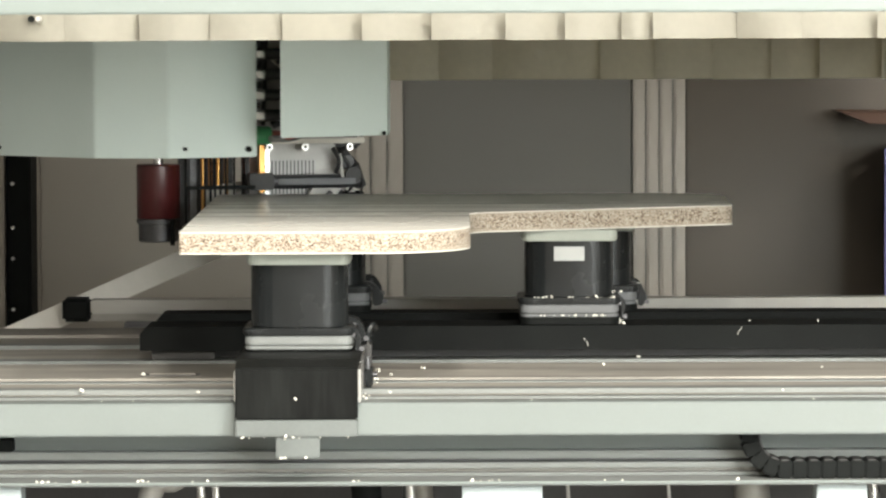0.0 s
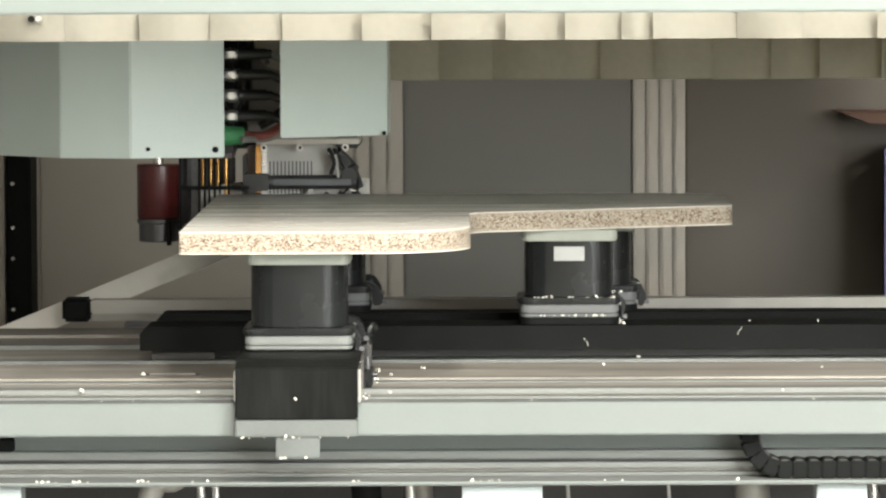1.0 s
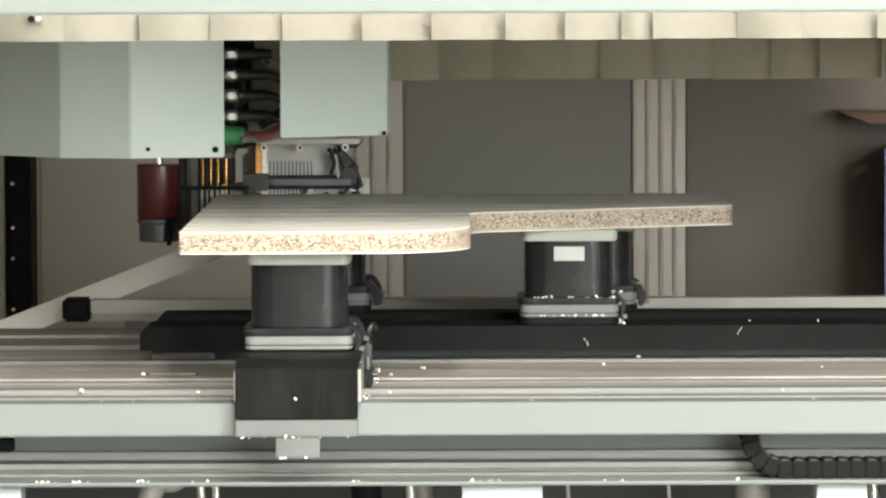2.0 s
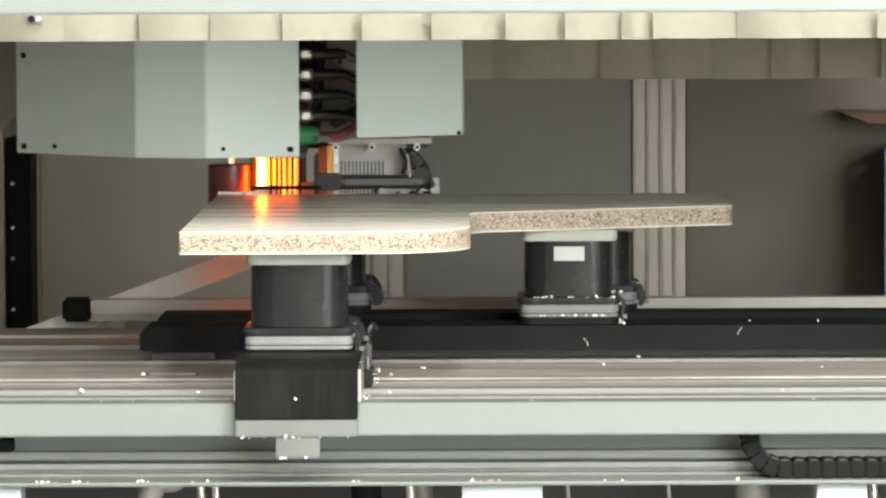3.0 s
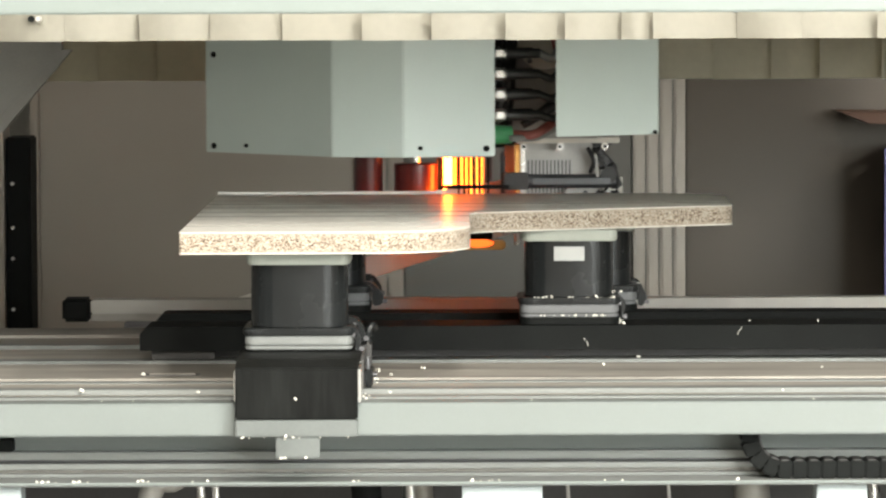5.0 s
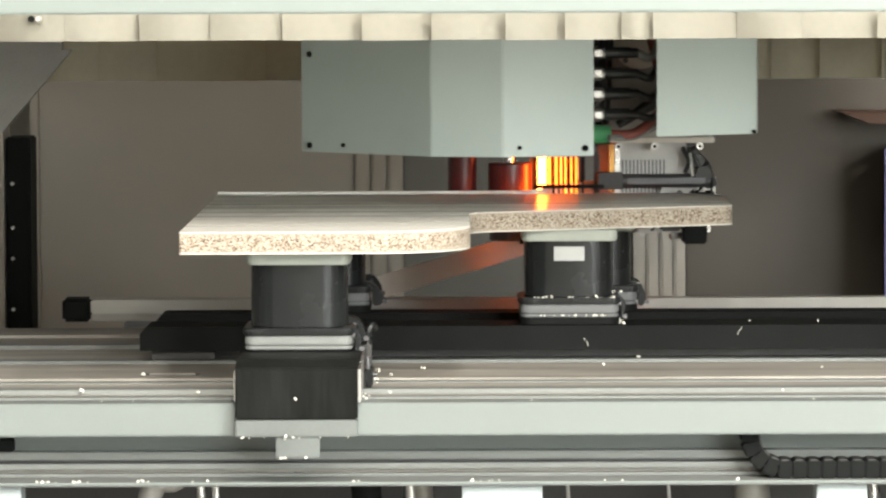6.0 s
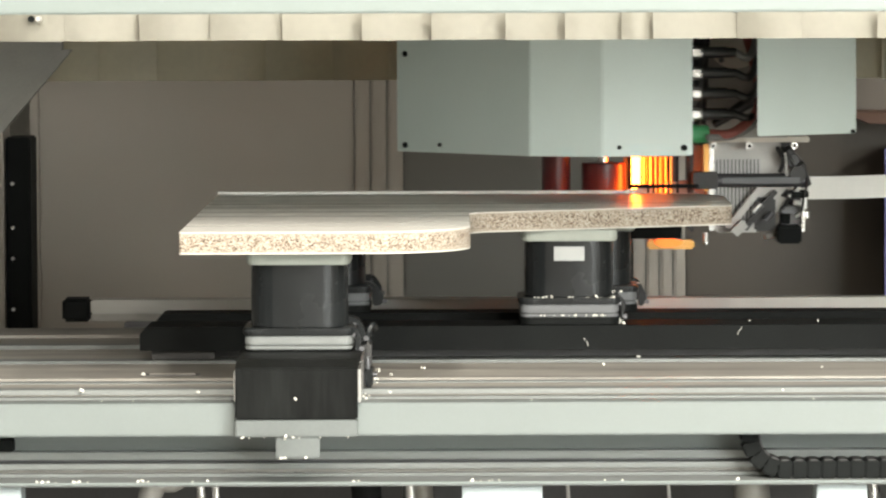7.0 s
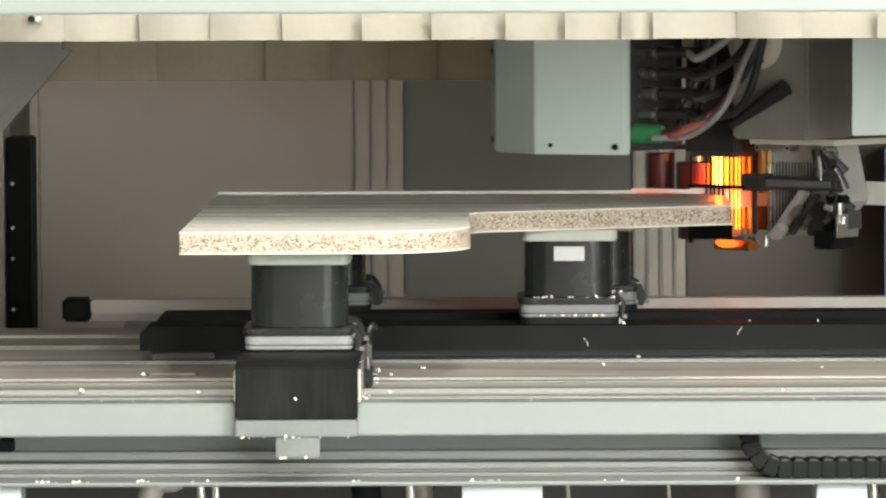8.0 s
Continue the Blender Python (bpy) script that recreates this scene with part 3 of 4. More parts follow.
for i in range(7):
    bx, by = 0.100 + 0.005 * (i % 5), -0.165 + 0.012 * (i % 3)
    z_a, z_b = 0.10 + rng.uniform(0.0, 0.05), 0.30 + rng.uniform(0.0, 0.06)
    part("cable", hose([(bx - rng.uniform(0.0, 0.02), by - 0.03, z_a), (bx + rng.uniform(-0.006, 0.012), by - 0.02, 0.16 + rng.uniform(-0.02, 0.02)), (bx + rng.uniform(-0.01, 0.01), by, 0.215), (bx + 0.012, by + 0.01, z_b)], rng.choice((0.0035, 0.005, 0.0065)), 8, 6), rng.choice((M_CABLE, M_CABLE, M_DARKIN, M_CABLEG)), unit, smooth=True)
# rollers
ra = part("roller", lathe(-0.0311, 0.0050, [(0.0325, -0.0397), (0.0335, -0.0380), (0.0335, 0.0414), (0.032, 0.0432)]), M_RED, unit, "dark red rubber roller", True)
part("hub", lathe(-0.0311, 0.0050, [(0.008, 0.0440), (0.008, 0.0615)]), M_STEEL, ra, smooth=True)
part("base", lathe(-0.0311, 0.0050, [(0.027, -0.0764), (0.031, -0.0746), (0.031, -0.0484), (0.034, -0.0467), (0.034, -0.0406)]), M_DSTEEL, ra, smooth=True)
roller_b = part("second_roller", lathe(-0.1039, 0.0050, [(0.0215, -0.0397), (0.0222, -0.0380), (0.0222, 0.0545), (0.021, 0.0562)]), M_RED, unit, "slim dark red rubber roller", True)
part("shaft", lathe(-0.1039, 0.0050, [(0.006, 0.0571), (0.006, 0.0946)]), M_STEEL, roller_b, smooth=True)
part("bracket", box(-0.0735, 0.0072, -0.0300, 0.0500, 0.0632, 0.0702, 0.002), M_DSTEEL, unit)
# heater: cage of bars, brass rods, glowing tubes
hc = part("heater_cage", box(0.0029, 0.0867, -0.0650, 0.0500, 0.0545, 0.0615, 0.002), M_DSTEEL, unit)
part("cage_bottom", box(0.0029, 0.0867, -0.0620, -0.0300, -0.0711, -0.0659, 0.002), M_DSTEEL, hc)
part("cage_skirt", box(0.0029, 0.0867, -0.0650, -0.0625, -0.0711, -0.0480, 0.0006), M_BLACK, hc)
part("cage_band", box(0.0050, 0.1122, -0.0680, -0.0630, 0.0066, 0.0127, 0.001), M_BLACK, hc)
for px in (0.0058, 0.0352, 0.0437, 0.0507, 0.0590, 0.0672, 0.0802):
    part("cage_bar", box(px - 0.0017, px + 0.0017, -0.0620, -0.0602, -0.0625, 0.0568, 0.0006), M_BLACK, hc)
for px in (0.0378, 0.0492, 0.0614, 0.0736):
    part("brass_rod", rod((px, 0.0020, -0.0659), (px, 0.0020, 0.0536), 0.0034), M_BRASS, hc, smooth=True)
part("back_plate", box(0.0012, 0.0867, 0.0250, 0.0320, -0.0600, 0.0536, 0.001), M_DARKIN, hc)
# unseen closed box added above the cage; hides the tubes while unlit
pz, pt = 0.0615 + 0.0005, 0.0615 + 0.155
pk = part("glow_hiding_box", box(-0.0006, 0.0012, -0.0640, 0.0500, pz, pt), M_DARKIN, hc)
part("glow_hiding_wall", box(0.0867, 0.0884, -0.0640, 0.0500, pz, pt), M_DARKIN, pk)
part("glow_hiding_wall", box(0.0012, 0.0867, -0.0640, -0.0600, pz, pt), M_DARKIN, pk)
part("glow_hiding_wall", box(0.0012, 0.0867, 0.0460, 0.0500, pz, pt), M_DARKIN, pk)
part("glow_hiding_lid", box(-0.0006, 0.0884, -0.0640, 0.0500, pt + 0.0005, pt + 0.004), M_DARKIN, pk)
part("side_reflector", box(0.1213, 0.1292, -0.0450, -0.0100, 0.0005, 0.0734, 0.001), M_BRASS, unit)
heater = part("heater_element", rod((0.0187, -0.0110, -0.0572), (0.0187, -0.0110, 0.0545), 0.0066), M_HOT, unit, "glowing orange heater tube", True)
for px, rr in ((0.0300, 0.0016), (0.0403, 0.0015), (0.0472, 0.0014), (0.0542, 0.0014), (0.0637, 0.0009), (0.0707, 0.0007)):
    part("filament", rod((px, -0.0240, -0.0572), (px, -0.0240, 0.0545), rr), M_HOT2, heater, smooth=True)
part("tube_reflector", prism([(0.0130, 0.0090), (0.0187, 0.0120), (0.0290, 0.0120), (0.0290, 0.0160), (0.0187, 0.0160), (0.0130, 0.0130)], -0.0555, 0.0556), M_DSTEEL, hc)
lower_heater = part("lower_heater", prism([(0.0440, -0.0760), (0.0520, -0.0715), (0.0780, -0.0720), (0.0900, -0.0770), (0.0840, -0.0820), (0.0620, -0.0845), (0.0500, -0.0815)], -0.0535, -0.0470, "y", 0.0018), M_WARM, unit, "glowing orange lower heater shoe")
part("shroud_post", box(0.1005, 0.1066, -0.0340, -0.0250, -0.0640, 0.0594, 0.002), M_DARKIN, unit)
part("shroud_post", box(0.1005, 0.1066, 0.0300, 0.0400, -0.0640, 0.0594, 0.002), M_DARKIN, unit)
part("hot_foot", box(0.0346, 0.1069, -0.0450, -0.0180, -0.0885, -0.0740, 0.003), M_BRASS, unit)
part("foot_pin", rod((0.0677, 0.0100, -0.0880), (0.0677, 0.0100, -0.0706), 0.006), M_DSTEEL, unit)
# tape feed block with cooling fins, guide bar and fittings
part("mount_plate", box(0.1227, 0.2815, -0.0700, 0.0700, 0.0761, 0.0848, 0.0015), M_CREAM, unit)
for px in (0.1346, 0.1900, 0.2591):
    bo = part("bolt", rod((px, -0.0650, 0.0706), (px, -0.0400, 0.0706), 0.0052), M_STEEL, unit, smooth=True)
    part("bolt_hole", rod((px, -0.0658, 0.0706), (px, -0.0630, 0.0706), 0.0026), M_BLACK, bo)
fb = part("feed_block", prism([(0.1273, 0.0747), (0.2402, 0.0747), (0.2593, -0.0017), (0.2593, -0.0086), (0.2054, -0.0642), (0.1429, -0.0642), (0.1273, -0.0486)], -0.0250, 0.0500, "y", 0.002), M_CAST, unit)
for i in range(12):
    px = 0.1412 + i * 0.0058
    part("fin", box(px, px + 0.0024, -0.0266, -0.0255, -0.0547 + max(0, i - 9) * 0.008, 0.0487, 0.0004), M_DSTEEL, fb)
part("cover_strip", box(0.1307, 0.1377, -0.0340, -0.0260, -0.0607, 0.0678, 0.0006), M_STEEL, fb)
part("slanted_bracket", prism([(0.1540, -0.0530), (0.2040, 0.0085), (0.2120, 0.0020), (0.1630, -0.0600)], -0.0540, -0.0340, "y", 0.001), M_CAST, unit)
part("slide_jaw", prism([(0.1610, -0.0580), (0.1780, -0.0420), (0.1880, -0.0520), (0.1710, -0.0680)], -0.0750, -0.0550, "y", 0.001), M_CAST, unit)
part("slide_rail", prism([(0.1800, -0.0560), (0.2290, 0.0035), (0.2350, -0.0015), (0.1870, -0.0610)], -0.0500, -0.0380, "y", 0.001), M_DARKIN, unit)
part("clamp_screw", rod((0.1960, -0.0560, -0.0310), (0.2080, -0.0560, -0.0180), 0.0055, seg=12), M_STEEL, unit, smooth=True)
part("clamp_screw", rod((0.2150, -0.0560, -0.0440), (0.2260, -0.0560, -0.0320), 0.0050, seg=12), M_DSTEEL, unit, smooth=True)
part("gear_case", box(0.2000, 0.2330, -0.0300, 0.0200, -0.0620, -0.0100, 0.003), M_DARKIN, unit)
part("foot_bolt", rod((0.1250, -0.0300, -0.0820), (0.1250, -0.0300, -0.0640), 0.0045, seg=12), M_STEEL, unit, smooth=True)
part("guide_pin", rod((-0.0130, -0.0360, -0.0800), (-0.0130, -0.0360, -0.0400), 0.0035, seg=12), M_BLACK, unit, smooth=True)
gbar = part("guide_bar", rod((0.1051, -0.0500, 0.0174), (0.2748, -0.0500, 0.0174), 0.0105), M_DSTEEL, unit, "dark round guide bar", True)
part("bar_flat", box(0.1485, 0.2678, -0.0640, -0.0575, 0.0127, 0.0222, 0.0008), M_GREYD, gbar)
part("bar_clamp", box(0.1034, 0.1415, -0.0660, -0.0300, 0.0047, 0.0306, 0.002), M_DARKIN, unit)
part("sensor_box", box(0.2341, 0.2706, -0.0600, 0.0000, -0.0798, -0.0521, 0.003), M_BLACK, unit)
part("sensor_mount", box(0.2410, 0.2758, -0.0300, 0.0100, -0.0517, -0.0230, 0.002), M_DSTEEL, unit)
part("bright_plate", box(0.2714, 0.2757, -0.0550, 0.0000, -0.0619, -0.0272, 0.0006), M_STEEL, unit)
part("cable_gland", lathe(0.2523, -0.0300, [(0.007, 0.0348), (0.009, 0.0365), (0.009, 0.0487), (0.006, 0.0504), (0.006, 0.0678)], 14), M_DSTEEL, unit, smooth=True)
for a, b, rr in (((0.2471, -0.0450, 0.0643), (0.2732, -0.0300, 0.0348), 0.008), ((0.2662, -0.0500, 0.0417), (0.2784, -0.0400, 0.0087), 0.009),
                 ((0.2446, -0.0200, -0.0009), (0.2707, -0.0100, -0.0235), 0.009), ((0.2653, -0.0300, 0.0001), (0.2653, -0.0300, -0.0217), 0.006)):
    part("fitting", rod(a, b, rr), M_DSTEEL, unit, smooth=True)
for a, b in (((0.2514, -0.0500, -0.0077), (0.2670, -0.0500, 0.0027)), ((0.2756, -0.0500, -0.0094), (0.2756, -0.0500, -0.0267))):
    part("air_nipple", rod(a, b, 0.0045), M_STEEL, unit, smooth=True)
part("feed_hose", hose([(0.2419, -0.0500, 0.0678), (0.2500, -0.0580, 0.0556), (0.2630, -0.0550, 0.0296), (0.2600, -0.0500, 0.0018), (0.2419, -0.0400, -0.0277)], 0.0028), M_CABLE, unit, smooth=True)
for a, b, rr, m in (((0.2783, -0.0450, -0.0307), (0.2783, -0.0450, -0.0411), 0.006, M_STEEL), ((0.2574, -0.0600, -0.0163), (0.2696, -0.0600, -0.0181), 0.0045, M_CAST),
                    ((0.2471, -0.0300, -0.0347), (0.2471, -0.0300, -0.0503), 0.008, M_BLACK), ((0.2609, -0.0650, -0.0383), (0.2678, -0.0650, -0.0331), 0.0035, M_STEEL),
                    ((0.2332, -0.0200, -0.0682), (0.2158, -0.0300, -0.0700), 0.005, M_CAST)):
    part("stud", rod(a, b, rr, seg=12), m, unit, smooth=True)
part("valve_disc", rod((0.2650, -0.0620, 0.0270), (0.2650, -0.0420, 0.0270), 0.0125, seg=18), M_DARKIN, unit, smooth=True)
part("valve_disc", rod((0.2570, -0.0560, 0.0480), (0.2570, -0.0400, 0.0480), 0.0095, seg=16), M_CABLE, unit, smooth=True)
part("link_rod", rod((0.2440, -0.0580, 0.0600), (0.2480, -0.0580, 0.0240), 0.0028, seg=10), M_CAST, unit, smooth=True)
part("feed_clamp", box(0.2523, 0.2818, -0.0550, -0.0300, -0.0104, 0.0018, 0.002), M_BLACK, unit)
part("air_hose", hose([(0.2740, -0.0450, 0.0356), (0.2790, -0.0550, 0.0140), (0.2740, -0.0600, -0.0094), (0.2710, -0.0550, -0.0302)], 0.0018), M_CABLE, unit, smooth=True)
part("air_hose", hose([(0.2332, -0.0580, 0.0685), (0.2419, -0.0650, 0.0486), (0.2367, -0.0600, 0.0304)], 0.0032), M_CABLE, unit, smooth=True)
part("end_arm", box(0.1062, 0.1263, 0.0100, 0.0500, -0.0071, 0.0709, 0.002), M_MOTOR, unit)

# ---- carrier that slides along the portal ----
carrier = thing("tool_carrier", "pale painted tool carrier with dark drive housing", "tool carrier", -0.228, 6.63, 0.95)
part("face_cover", prism([(0.1742, -0.4400), (0.3266, -0.3300), (0.3295, -0.3100), (0.3301, -0.2300), (0.2078, -0.2300)], 0.0979, 0.428, "z", 0.0015), M_COVER, carrier)
part("drive_housing", box(-0.0065, 0.2777, 0.1300, 0.3700, 0.0624, 0.428, 0.004), M_DARKIN, carrier)
part("gear_plate", prism([(0.1160, 0.0817), (0.2766, 0.0817), (0.2766, 0.2172), (0.1689, 0.2172), (0.1672, 0.1347)], -0.0300, 0.1100, "y", 0.003), M_DARKIN, carrier)
fl = part("motor_flange", rod((0.165, -0.125, 0.2307), (0.165, -0.0995, 0.2307), 0.041, seg=32), M_CREAM, unit, smooth=True)
for dx in (-0.022, 0.022):
    part("flange_bolt", rod((0.165 + dx, -0.128, 0.2307 - 0.028), (0.165 + dx, -0.124, 0.2307 - 0.028), 0.004), M_DSTEEL, fl)
part("drive_column", box(0.112, 0.25, -0.099, 0.02, 0.0834 + 0.001, 0.426, 0.004), M_MOTOR, unit)
part("lever", rod((0.1310, -0.1280, 0.1050), (0.2260, -0.1180, 0.1640), 0.006, r2=0.0135), M_CABLE, unit, smooth=True)
part("bridge", box(-0.0488, 0.3126, -0.3300, 0.2700, 0.4285, 0.45, 0.003), M_DARKIN, carrier)

part("screw", rod((0.3224, -0.3410, 0.1012), (0.3224, -0.3300, 0.1012), 0.003), M_BLACK, carrier)

# ---- edge band: one strip in short stiff pieces ----
tape = thing("edge_band", "white edge band strip fed onto the panel edge", "edge band", 0, 0, 0)
STEP = 0.0245
pieces = []
for i in range(72):
    p = part("band_piece", box(-STEP / 2 - 0.0006, STEP / 2 + 0.0006, 0.0, 0.0012, -0.0315, 0.004), M_TAPE, tape)
    pieces.append(p)

# ---- energy chain in the tray ----
ch = thing("energy_chain", "black plastic energy chain curling up into the front tray", "cable chain", 0, 5.456, 0)
cxc, czc, rr = 0.4340, 0.6930, 0.0440
links = []
for k in range(1, 42):
    links.append((cxc + 0.0185 * k, czc - rr, 0.0))
for k in range(0, 5):
    ang = -math.pi / 2 - k * 0.393
    links.append((cxc + rr * math.cos(ang), czc + rr * math.sin(ang), -(k * 22.5)))
for lx, lz, a in links:
    q = part("chain_link", box(-0.0091, 0.0091, -0.020, 0.020, -0.0118, 0.0118, 0.002), M_BLACK, ch)
    q.matrix_basis = pose(lx, 0, lz, 0, -a, 0)
    part("link_cover", box(-0.0055, 0.0055, -0.0205, 0.0205, 0.0105, 0.0126, 0.0008), M_DARKIN, q)

# ---- below the bed ----
for nm, lb_, cat, a, b, c, d, m in (("white_terminal_box", "white terminal box under the bed", "box", 0.0232, 0.1250, 0.5900, 0.6320, M_BOX),
                                   ("white_terminal_box", "white terminal box under the bed", "box", -0.6000, -0.5367, 0.5900, 0.6318, M_BOX),
                                   ("white_terminal_box", "white terminal box under the bed", "box", 0.4734, 0.5372, 0.5900, 0.6322, M_BOX)):
    tb = thing(nm, lb_, cat, 0, 5.42, 0)
    part("case", box(a, b, 0, 0.06, c, d, 0.002), m, tb)
    part("hanger", box((a + b) / 2 - 0.01, (a + b) / 2 + 0.01, 0.02, 0.03, d + 0.0003, 0.6333, 0.0004), M_STEEL, tb)


# ---- pale chips scattered on the machine ----
def chips(name, spots, seed):
    rng = random.Random(seed)
    bm = bmesh.new()
    for xa, xb, ya, yb, z, count, size in spots:
        for _ in range(count):
            x, y, r = rng.uniform(xa, xb), rng.uniform(ya, yb), size * rng.choice((0.5, 0.6, 0.8, 1.0, 1.5))
            own = bmesh.new()
            bmesh.ops.create_cube(own, size=1.0)
            own.transform(Matrix.Translation((x, y, z + r * 0.35)) @ Euler((rng.uniform(-0.6, 0.6), rng.uniform(-0.9, 0.9), rng.uniform(0, 3.1))).to_matrix().to_4x4() @ Matrix.Diagonal((r * rng.uniform(0.8, 1.8), r * 0.6, r * rng.uniform(0.5, 1.3), 1)))
            joined(bm, own)
    return tagged(part(name, bm, M_CHIPS), "pale wood chips and crumbs scattered over the machine", "wood chips", kind="stuff")


P1, P2 = -0.1872, 0.1785
zc, zf, tr = ZT + 0.0008 + 0.0105 + 0.0275, ZT + 0.0008, 0.6368
spots = [(a, a + 0.004, b, b + 0.01, ZB, 2, 0.0026) for a, b in ((0.2745, 6.06), (0.2223, 5.95), (0.4411, 5.56), (-0.0716, 5.55), (-0.0738, 5.80), (-0.4758, 5.58), (-0.3212, 5.56), (0.5209, 5.9), (-0.0303, 5.9), (-0.4096, 5.81), (-0.0993, 5.85))]
spots += [(a, a + w, 5.405, 5.43, tr, n, 0.0023) for a, w, n in ((-0.53, 0.07, 12), (-0.47, 0.02, 5), (-0.39, 0.015, 4), (-0.32, 0.02, 3), (-0.115, 0.01, 3), (0.03, 0.05, 8), (0.20, 0.06, 5), (0.36, 0.02, 2))]
chips("wood_chips", spots + [(-0.2618, -0.108, 5.364, 5.370, 0.6985, 8, 0.0026), (-0.205, -0.160, 5.367, 5.372, 0.6725, 6, 0.0028), (-0.5, 0.56, 5.41, 5.46, ZB, 7, 0.0022),
                     (-0.1024, -0.0877, 5.55, 5.90, ZB, 10, 0.0028), (0.0, 0.6, 6.06, 6.16, ZT, 3, 0.0024), (-0.187, -0.184, 5.3695, 5.3715, 0.7465, 1, 0.0026),
                     (P2 - 0.05, P2 + 0.065, 6.040, 6.045, zc, 20, 0.0024), (P2 - 0.045, P2 + 0.055, 6.036, 6.040, zf + 0.0125, 14, 0.0020),
                     (P2 + 0.055, P2 + 0.075, 6.05, 6.12, zc + 0.006, 8, 0.0026), (P2 + 0.068, P2 + 0.08, 6.05, 6.14, ZT, 6, 0.0024), (P1 + 0.078, P1 + 0.095, 5.46, 5.68, ZB, 14, 0.0028),
                     (0.2850, 0.2930, 6.32, 6.36, zc, 5, 0.0024)], 5)

# pale curled shavings that cling to the front guide bar
for sx, sz, turn in ((0.2010, 0.7640, 1.0), (0.4180, 0.7790, -1.0)):
    sv = thing("wood_shaving", "thin pale curled wood shaving on the black guide bar", "wood shaving", sx, 6.0338, sz, group="shavings on the guide bar")
    part("curl", hose([(-0.003 * turn, 0, 0.006), (-0.001 * turn, -0.001, 0.002), (0.002 * turn, -0.0006, -0.001), (0.003 * turn, 0, -0.006)], 0.00035, 6, 4), M_CHIPS, sv, smooth=True)

# ---- hoses, pipes and brackets under the bed ----
def pipe(label, pts, r, m):
    t = thing("pipe", label, "pipe", 0, 0, 0, group="pipes under the bed")
    part("tube", hose(pts, r, 12, 6), m, t, smooth=True)
    a = Vector(pts[0])
    part("clamp", box(a.x - r * 1.4, a.x + r * 1.4, a.y - r * 1.4, a.y + r * 1.4, a.z - 0.006, a.z + 0.006, 0.001), M_DSTEEL, t)


zlow, zhi = 0.42, ZB - 0.073
for px, r, m, lab in ((-0.3515, 0.016, M_CAST, "grey ribbed hose under the bed"), (-0.3200, 0.007, M_STEEL, "thin steel pipe under the bed"), (-0.3003, 0.006, M_STEEL, "thin steel pipe under the bed"),
                      (-0.1046, 0.02, M_BLACK, "black hose under the bed"), (-0.0468, 0.010, M_STEEL, "thin steel pipe under the bed"), (-0.0307, 0.013, M_MOTOR, "dull grey pipe under the bed"),
                      (0.1577, 0.0025, M_CAST, "pale thin rod under the bed"), (0.2888, 0.0025, M_CAST, "pale thin rod under the bed"), (0.3966, 0.024, M_MOTOR, "dull grey pipe under the bed"),
                      (0.5549, 0.008, M_STEEL, "thin steel pipe under the bed")):
    if r == 0.016:
        pipe(lab, [(px + 0.03, 5.56, zhi), (px + 0.004, 5.55, 0.628), (px - 0.03, 5.55, 0.605), (px - 0.05, 5.57, zlow)], r, m)
        continue
    pipe(lab, [(px, 5.56, zhi), (px + 0.004, 5.56, 0.55), (px - 0.02, 5.57, zlow)], r, m)
ub = thing("under_bed_frame", "dark steel frame and cross beams below the bed", "machine frame", 0, 5.9, 0)
part("cross_beam", box(-1.2, 1.2, 0.0, 0.1, 0.35, 0.62, 0.004), M_DARKIN, ub)
for lx in (-1.1, 1.0):
    part("leg", box(lx, lx + 0.1, 0.0, 0.1, 0.0, 0.349, 0.004), M_DARKIN, ub)


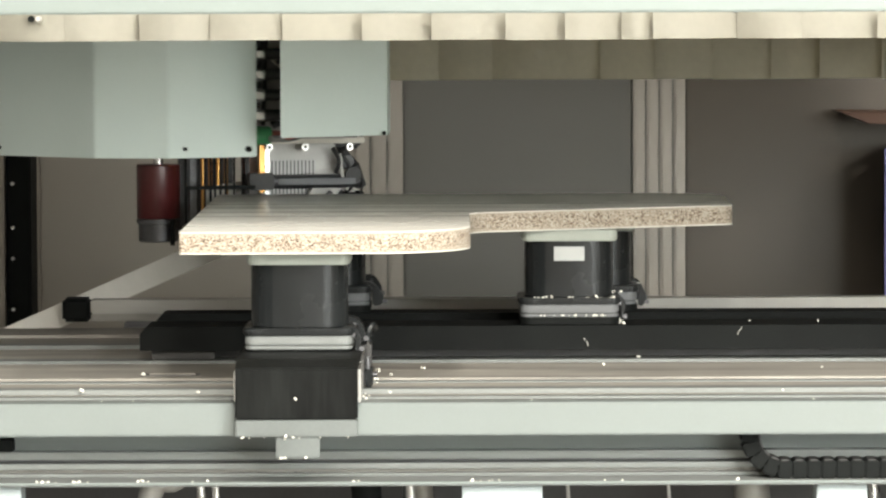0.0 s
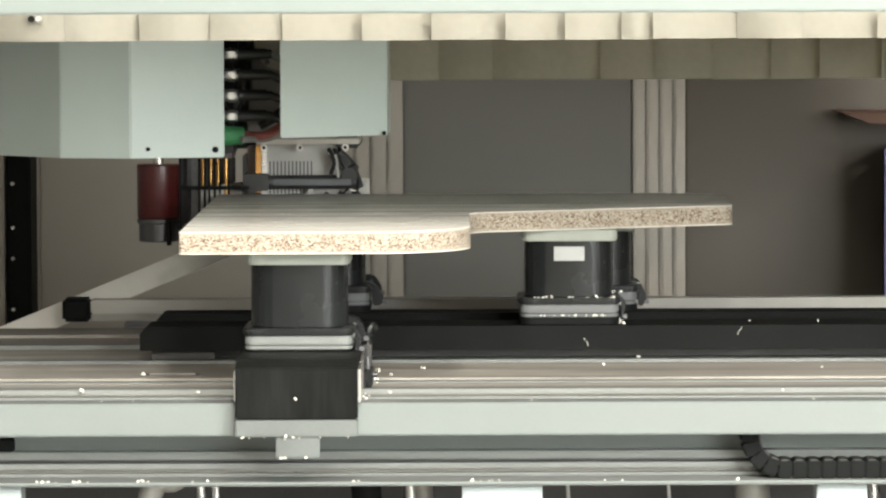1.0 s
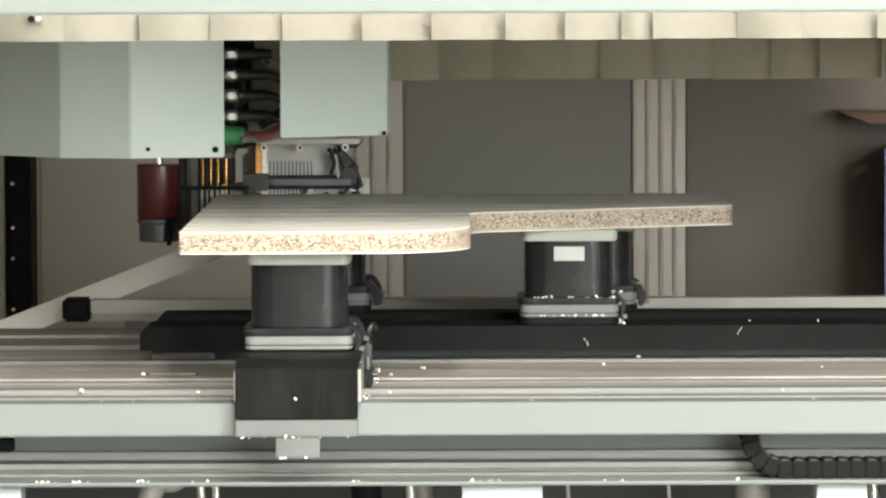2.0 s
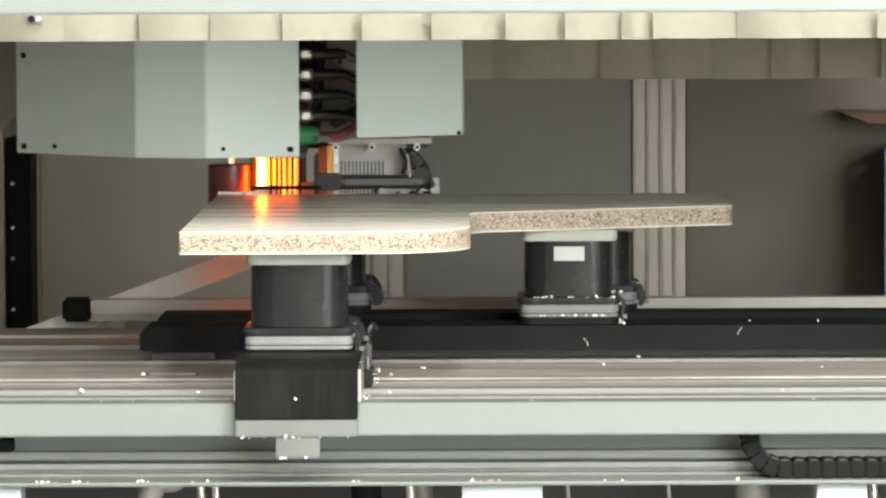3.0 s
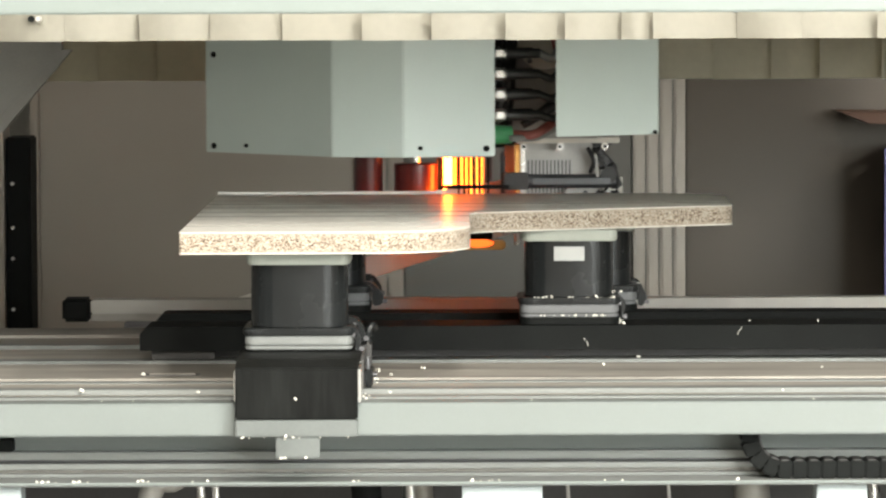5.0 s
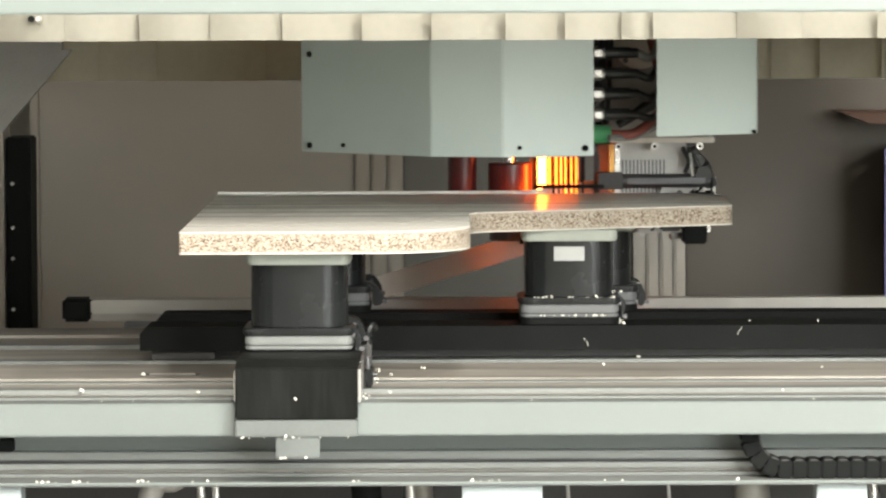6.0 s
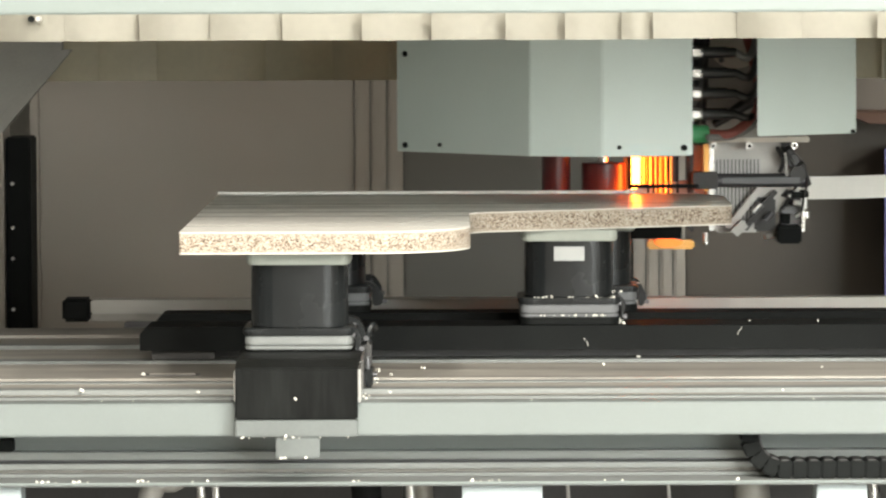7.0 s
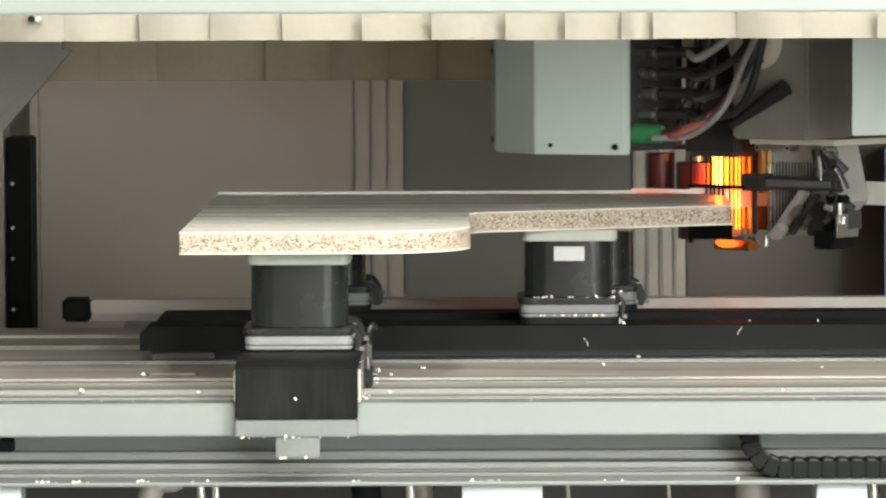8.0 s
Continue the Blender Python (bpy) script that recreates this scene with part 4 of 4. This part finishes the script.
def motions():
    """Everything that moves, keyed."""
    # place of the turning axis along the portal, in metres
    track = [(0, -0.4081), (1, -0.4081), (2.1, -0.4081), (2.3, -0.3959), (2.6, -0.3560), (2.8, -0.3275), (3, -0.2982), (3.5, -0.2281), (4, -0.1540), (4.5, -0.0832), (5, -0.0107), (5.5, 0.0618), (6, 0.1343), (6.5, 0.2052), (7, 0.2793), (7.25, 0.3151), (7.5, 0.3493), (7.75, 0.3827), (8, 0.4161)]
    turns = [(0.0, 8.4), (0.1, 4.6), (0.2, 1.7), (0.3, 0.3), (0.4, 0.0), (7.0, 0.0), (7.2, -1.8), (7.5, -13.4), (7.75, -26.5), (8.0, -40.6)]

    def at(table, t):
        if t <= table[0][0]:
            return table[0][1]
        for (a, u), (b, v) in zip(table, table[1:]):
            if t <= b:
                return u + (v - u) * (t - a) / (b - a)
        return table[-1][1]

    axis = lambda t: at(track, t)
    times = sorted({round(0.1 * k, 2) for k in range(0, 81)})
    sparse = [0.0, 1.0, 2.1, 2.3, 2.6, 2.8, 3.0, 3.5, 4.0, 4.5, 5.0, 5.5, 6.0, 6.5, 7.0, 7.25, 7.5, 7.75, 8.0]
    walk(carrier, [(t, pose(axis(t), 6.63, 0.95)) for t in sparse])
    stops = sorted(set(sparse) | {0.1, 0.2, 0.3, 0.4, 7.2})
    walk(unit, [(t, pose(axis(t), 6.63, 0.95, 0, 0, at(turns, t))) for t in stops])
    # the heaters slide out of an added box in place of switching on
    walk(heater, [(0.0, pose(0, 0, 0.125)), (1.9, pose(0, 0, 0.125)), (2.5, pose(0, 0, 0)), (8.0, pose(0, 0, 0))])
    walk(lower_heater, [(0.0, pose(0, 0, 0.16)), (1.9, pose(0, 0, 0.16)), (2.5, pose(0, 0, 0)), (8.0, pose(0, 0, 0))])
    # the slim roller drops out of the cover when it is needed
    walk(roller_b, [(0.0, pose(0, 0, 0.12)), (3.2, pose(0, 0, 0.12)), (3.4, pose(0, 0, 0)), (8.0, pose(0, 0, 0))])
    # the band: laid on the edge behind the contact point, ahead of it along the feed, then a loose tail
    slope = [(0.0, 23.0), (2.5, 20.8), (3.5, 19.4), (4.5, 18.0), (6.5, 16.3), (6.6, 17.0), (6.7, 30.0), (6.8, 34.0), (6.9, 2.0), (7.0, -2.0), (7.3, 1.0), (8.0, 4.0)]
    swing = [(0.0, 0.0), (6.55, 0.0), (6.6, 0.12), (6.7, 0.45), (6.8, 0.85), (6.9, 1.0), (8.0, 1.0)]
    feed, bend = 0.311, 0.13
    rows = [t for t in times if t < 0.45 or abs(t * 5 - round(t * 5)) < 1e-6 or 6.4 < t < 7.1]
    for i, p in enumerate(pieces):
        home = -0.343 + STEP * (i + 0.5)
        keys = []
        for t in rows:
            s = home - axis(t) - 0.01
            laid = Matrix.Translation((home, 6.5515, 0.95))
            if s <= 0 and home < 0.30:
                keys.append((t, laid))
                continue
            head = pose(axis(t), 6.63, 0.95, 0, 0, at(turns, t))
            w, drop = at(swing, t), at(slope, t)
            # leaves the edge at a slant, passes behind the feed block
            x = 0.673 * s if s < 0.187 else 0.126 + min(s, feed) - 0.187
            y = -0.0785 + min(1.1 * max(0.0, x), 0.1386)
            yaw, z, pitch = (47.7 if s < 0.187 else 0.0), 0.014 * min(1.0, max(0.0, s) / 0.187), 0.0
            if s > feed:
                c = min(s - feed, bend)
                total = 180.0 * (1 - w) + 0.01
                k = radians(total) / bend
                yaw0 = 0.0
                x += (math.sin(yaw0 + k * c) - math.sin(yaw0)) / k
                y += (math.cos(yaw0) - math.cos(yaw0 + k * c)) / k
                yaw = math.degrees(k * c)
                pitch = drop * min(1.0, c / bend) ** 2
                z -= 0.33 * c * math.sin(radians(pitch))
                rest = s - feed - bend
                if rest > 0:
                    n = max(1, int(rest / STEP))
                    for j in range(n):
                        x += rest / n * math.cos(radians(yaw)) * math.cos(radians(pitch))
                        y += rest / n * math.sin(radians(yaw)) * math.cos(radians(pitch))
                        z -= rest / n * math.sin(radians(pitch))
                        if 6.65 < t < 6.85:
                            pitch = min(80.0, pitch + 8.0)
            keys.append((t, head @ pose(x, y, z, 0, pitch, yaw)))
        walk(p, keys)


motions()
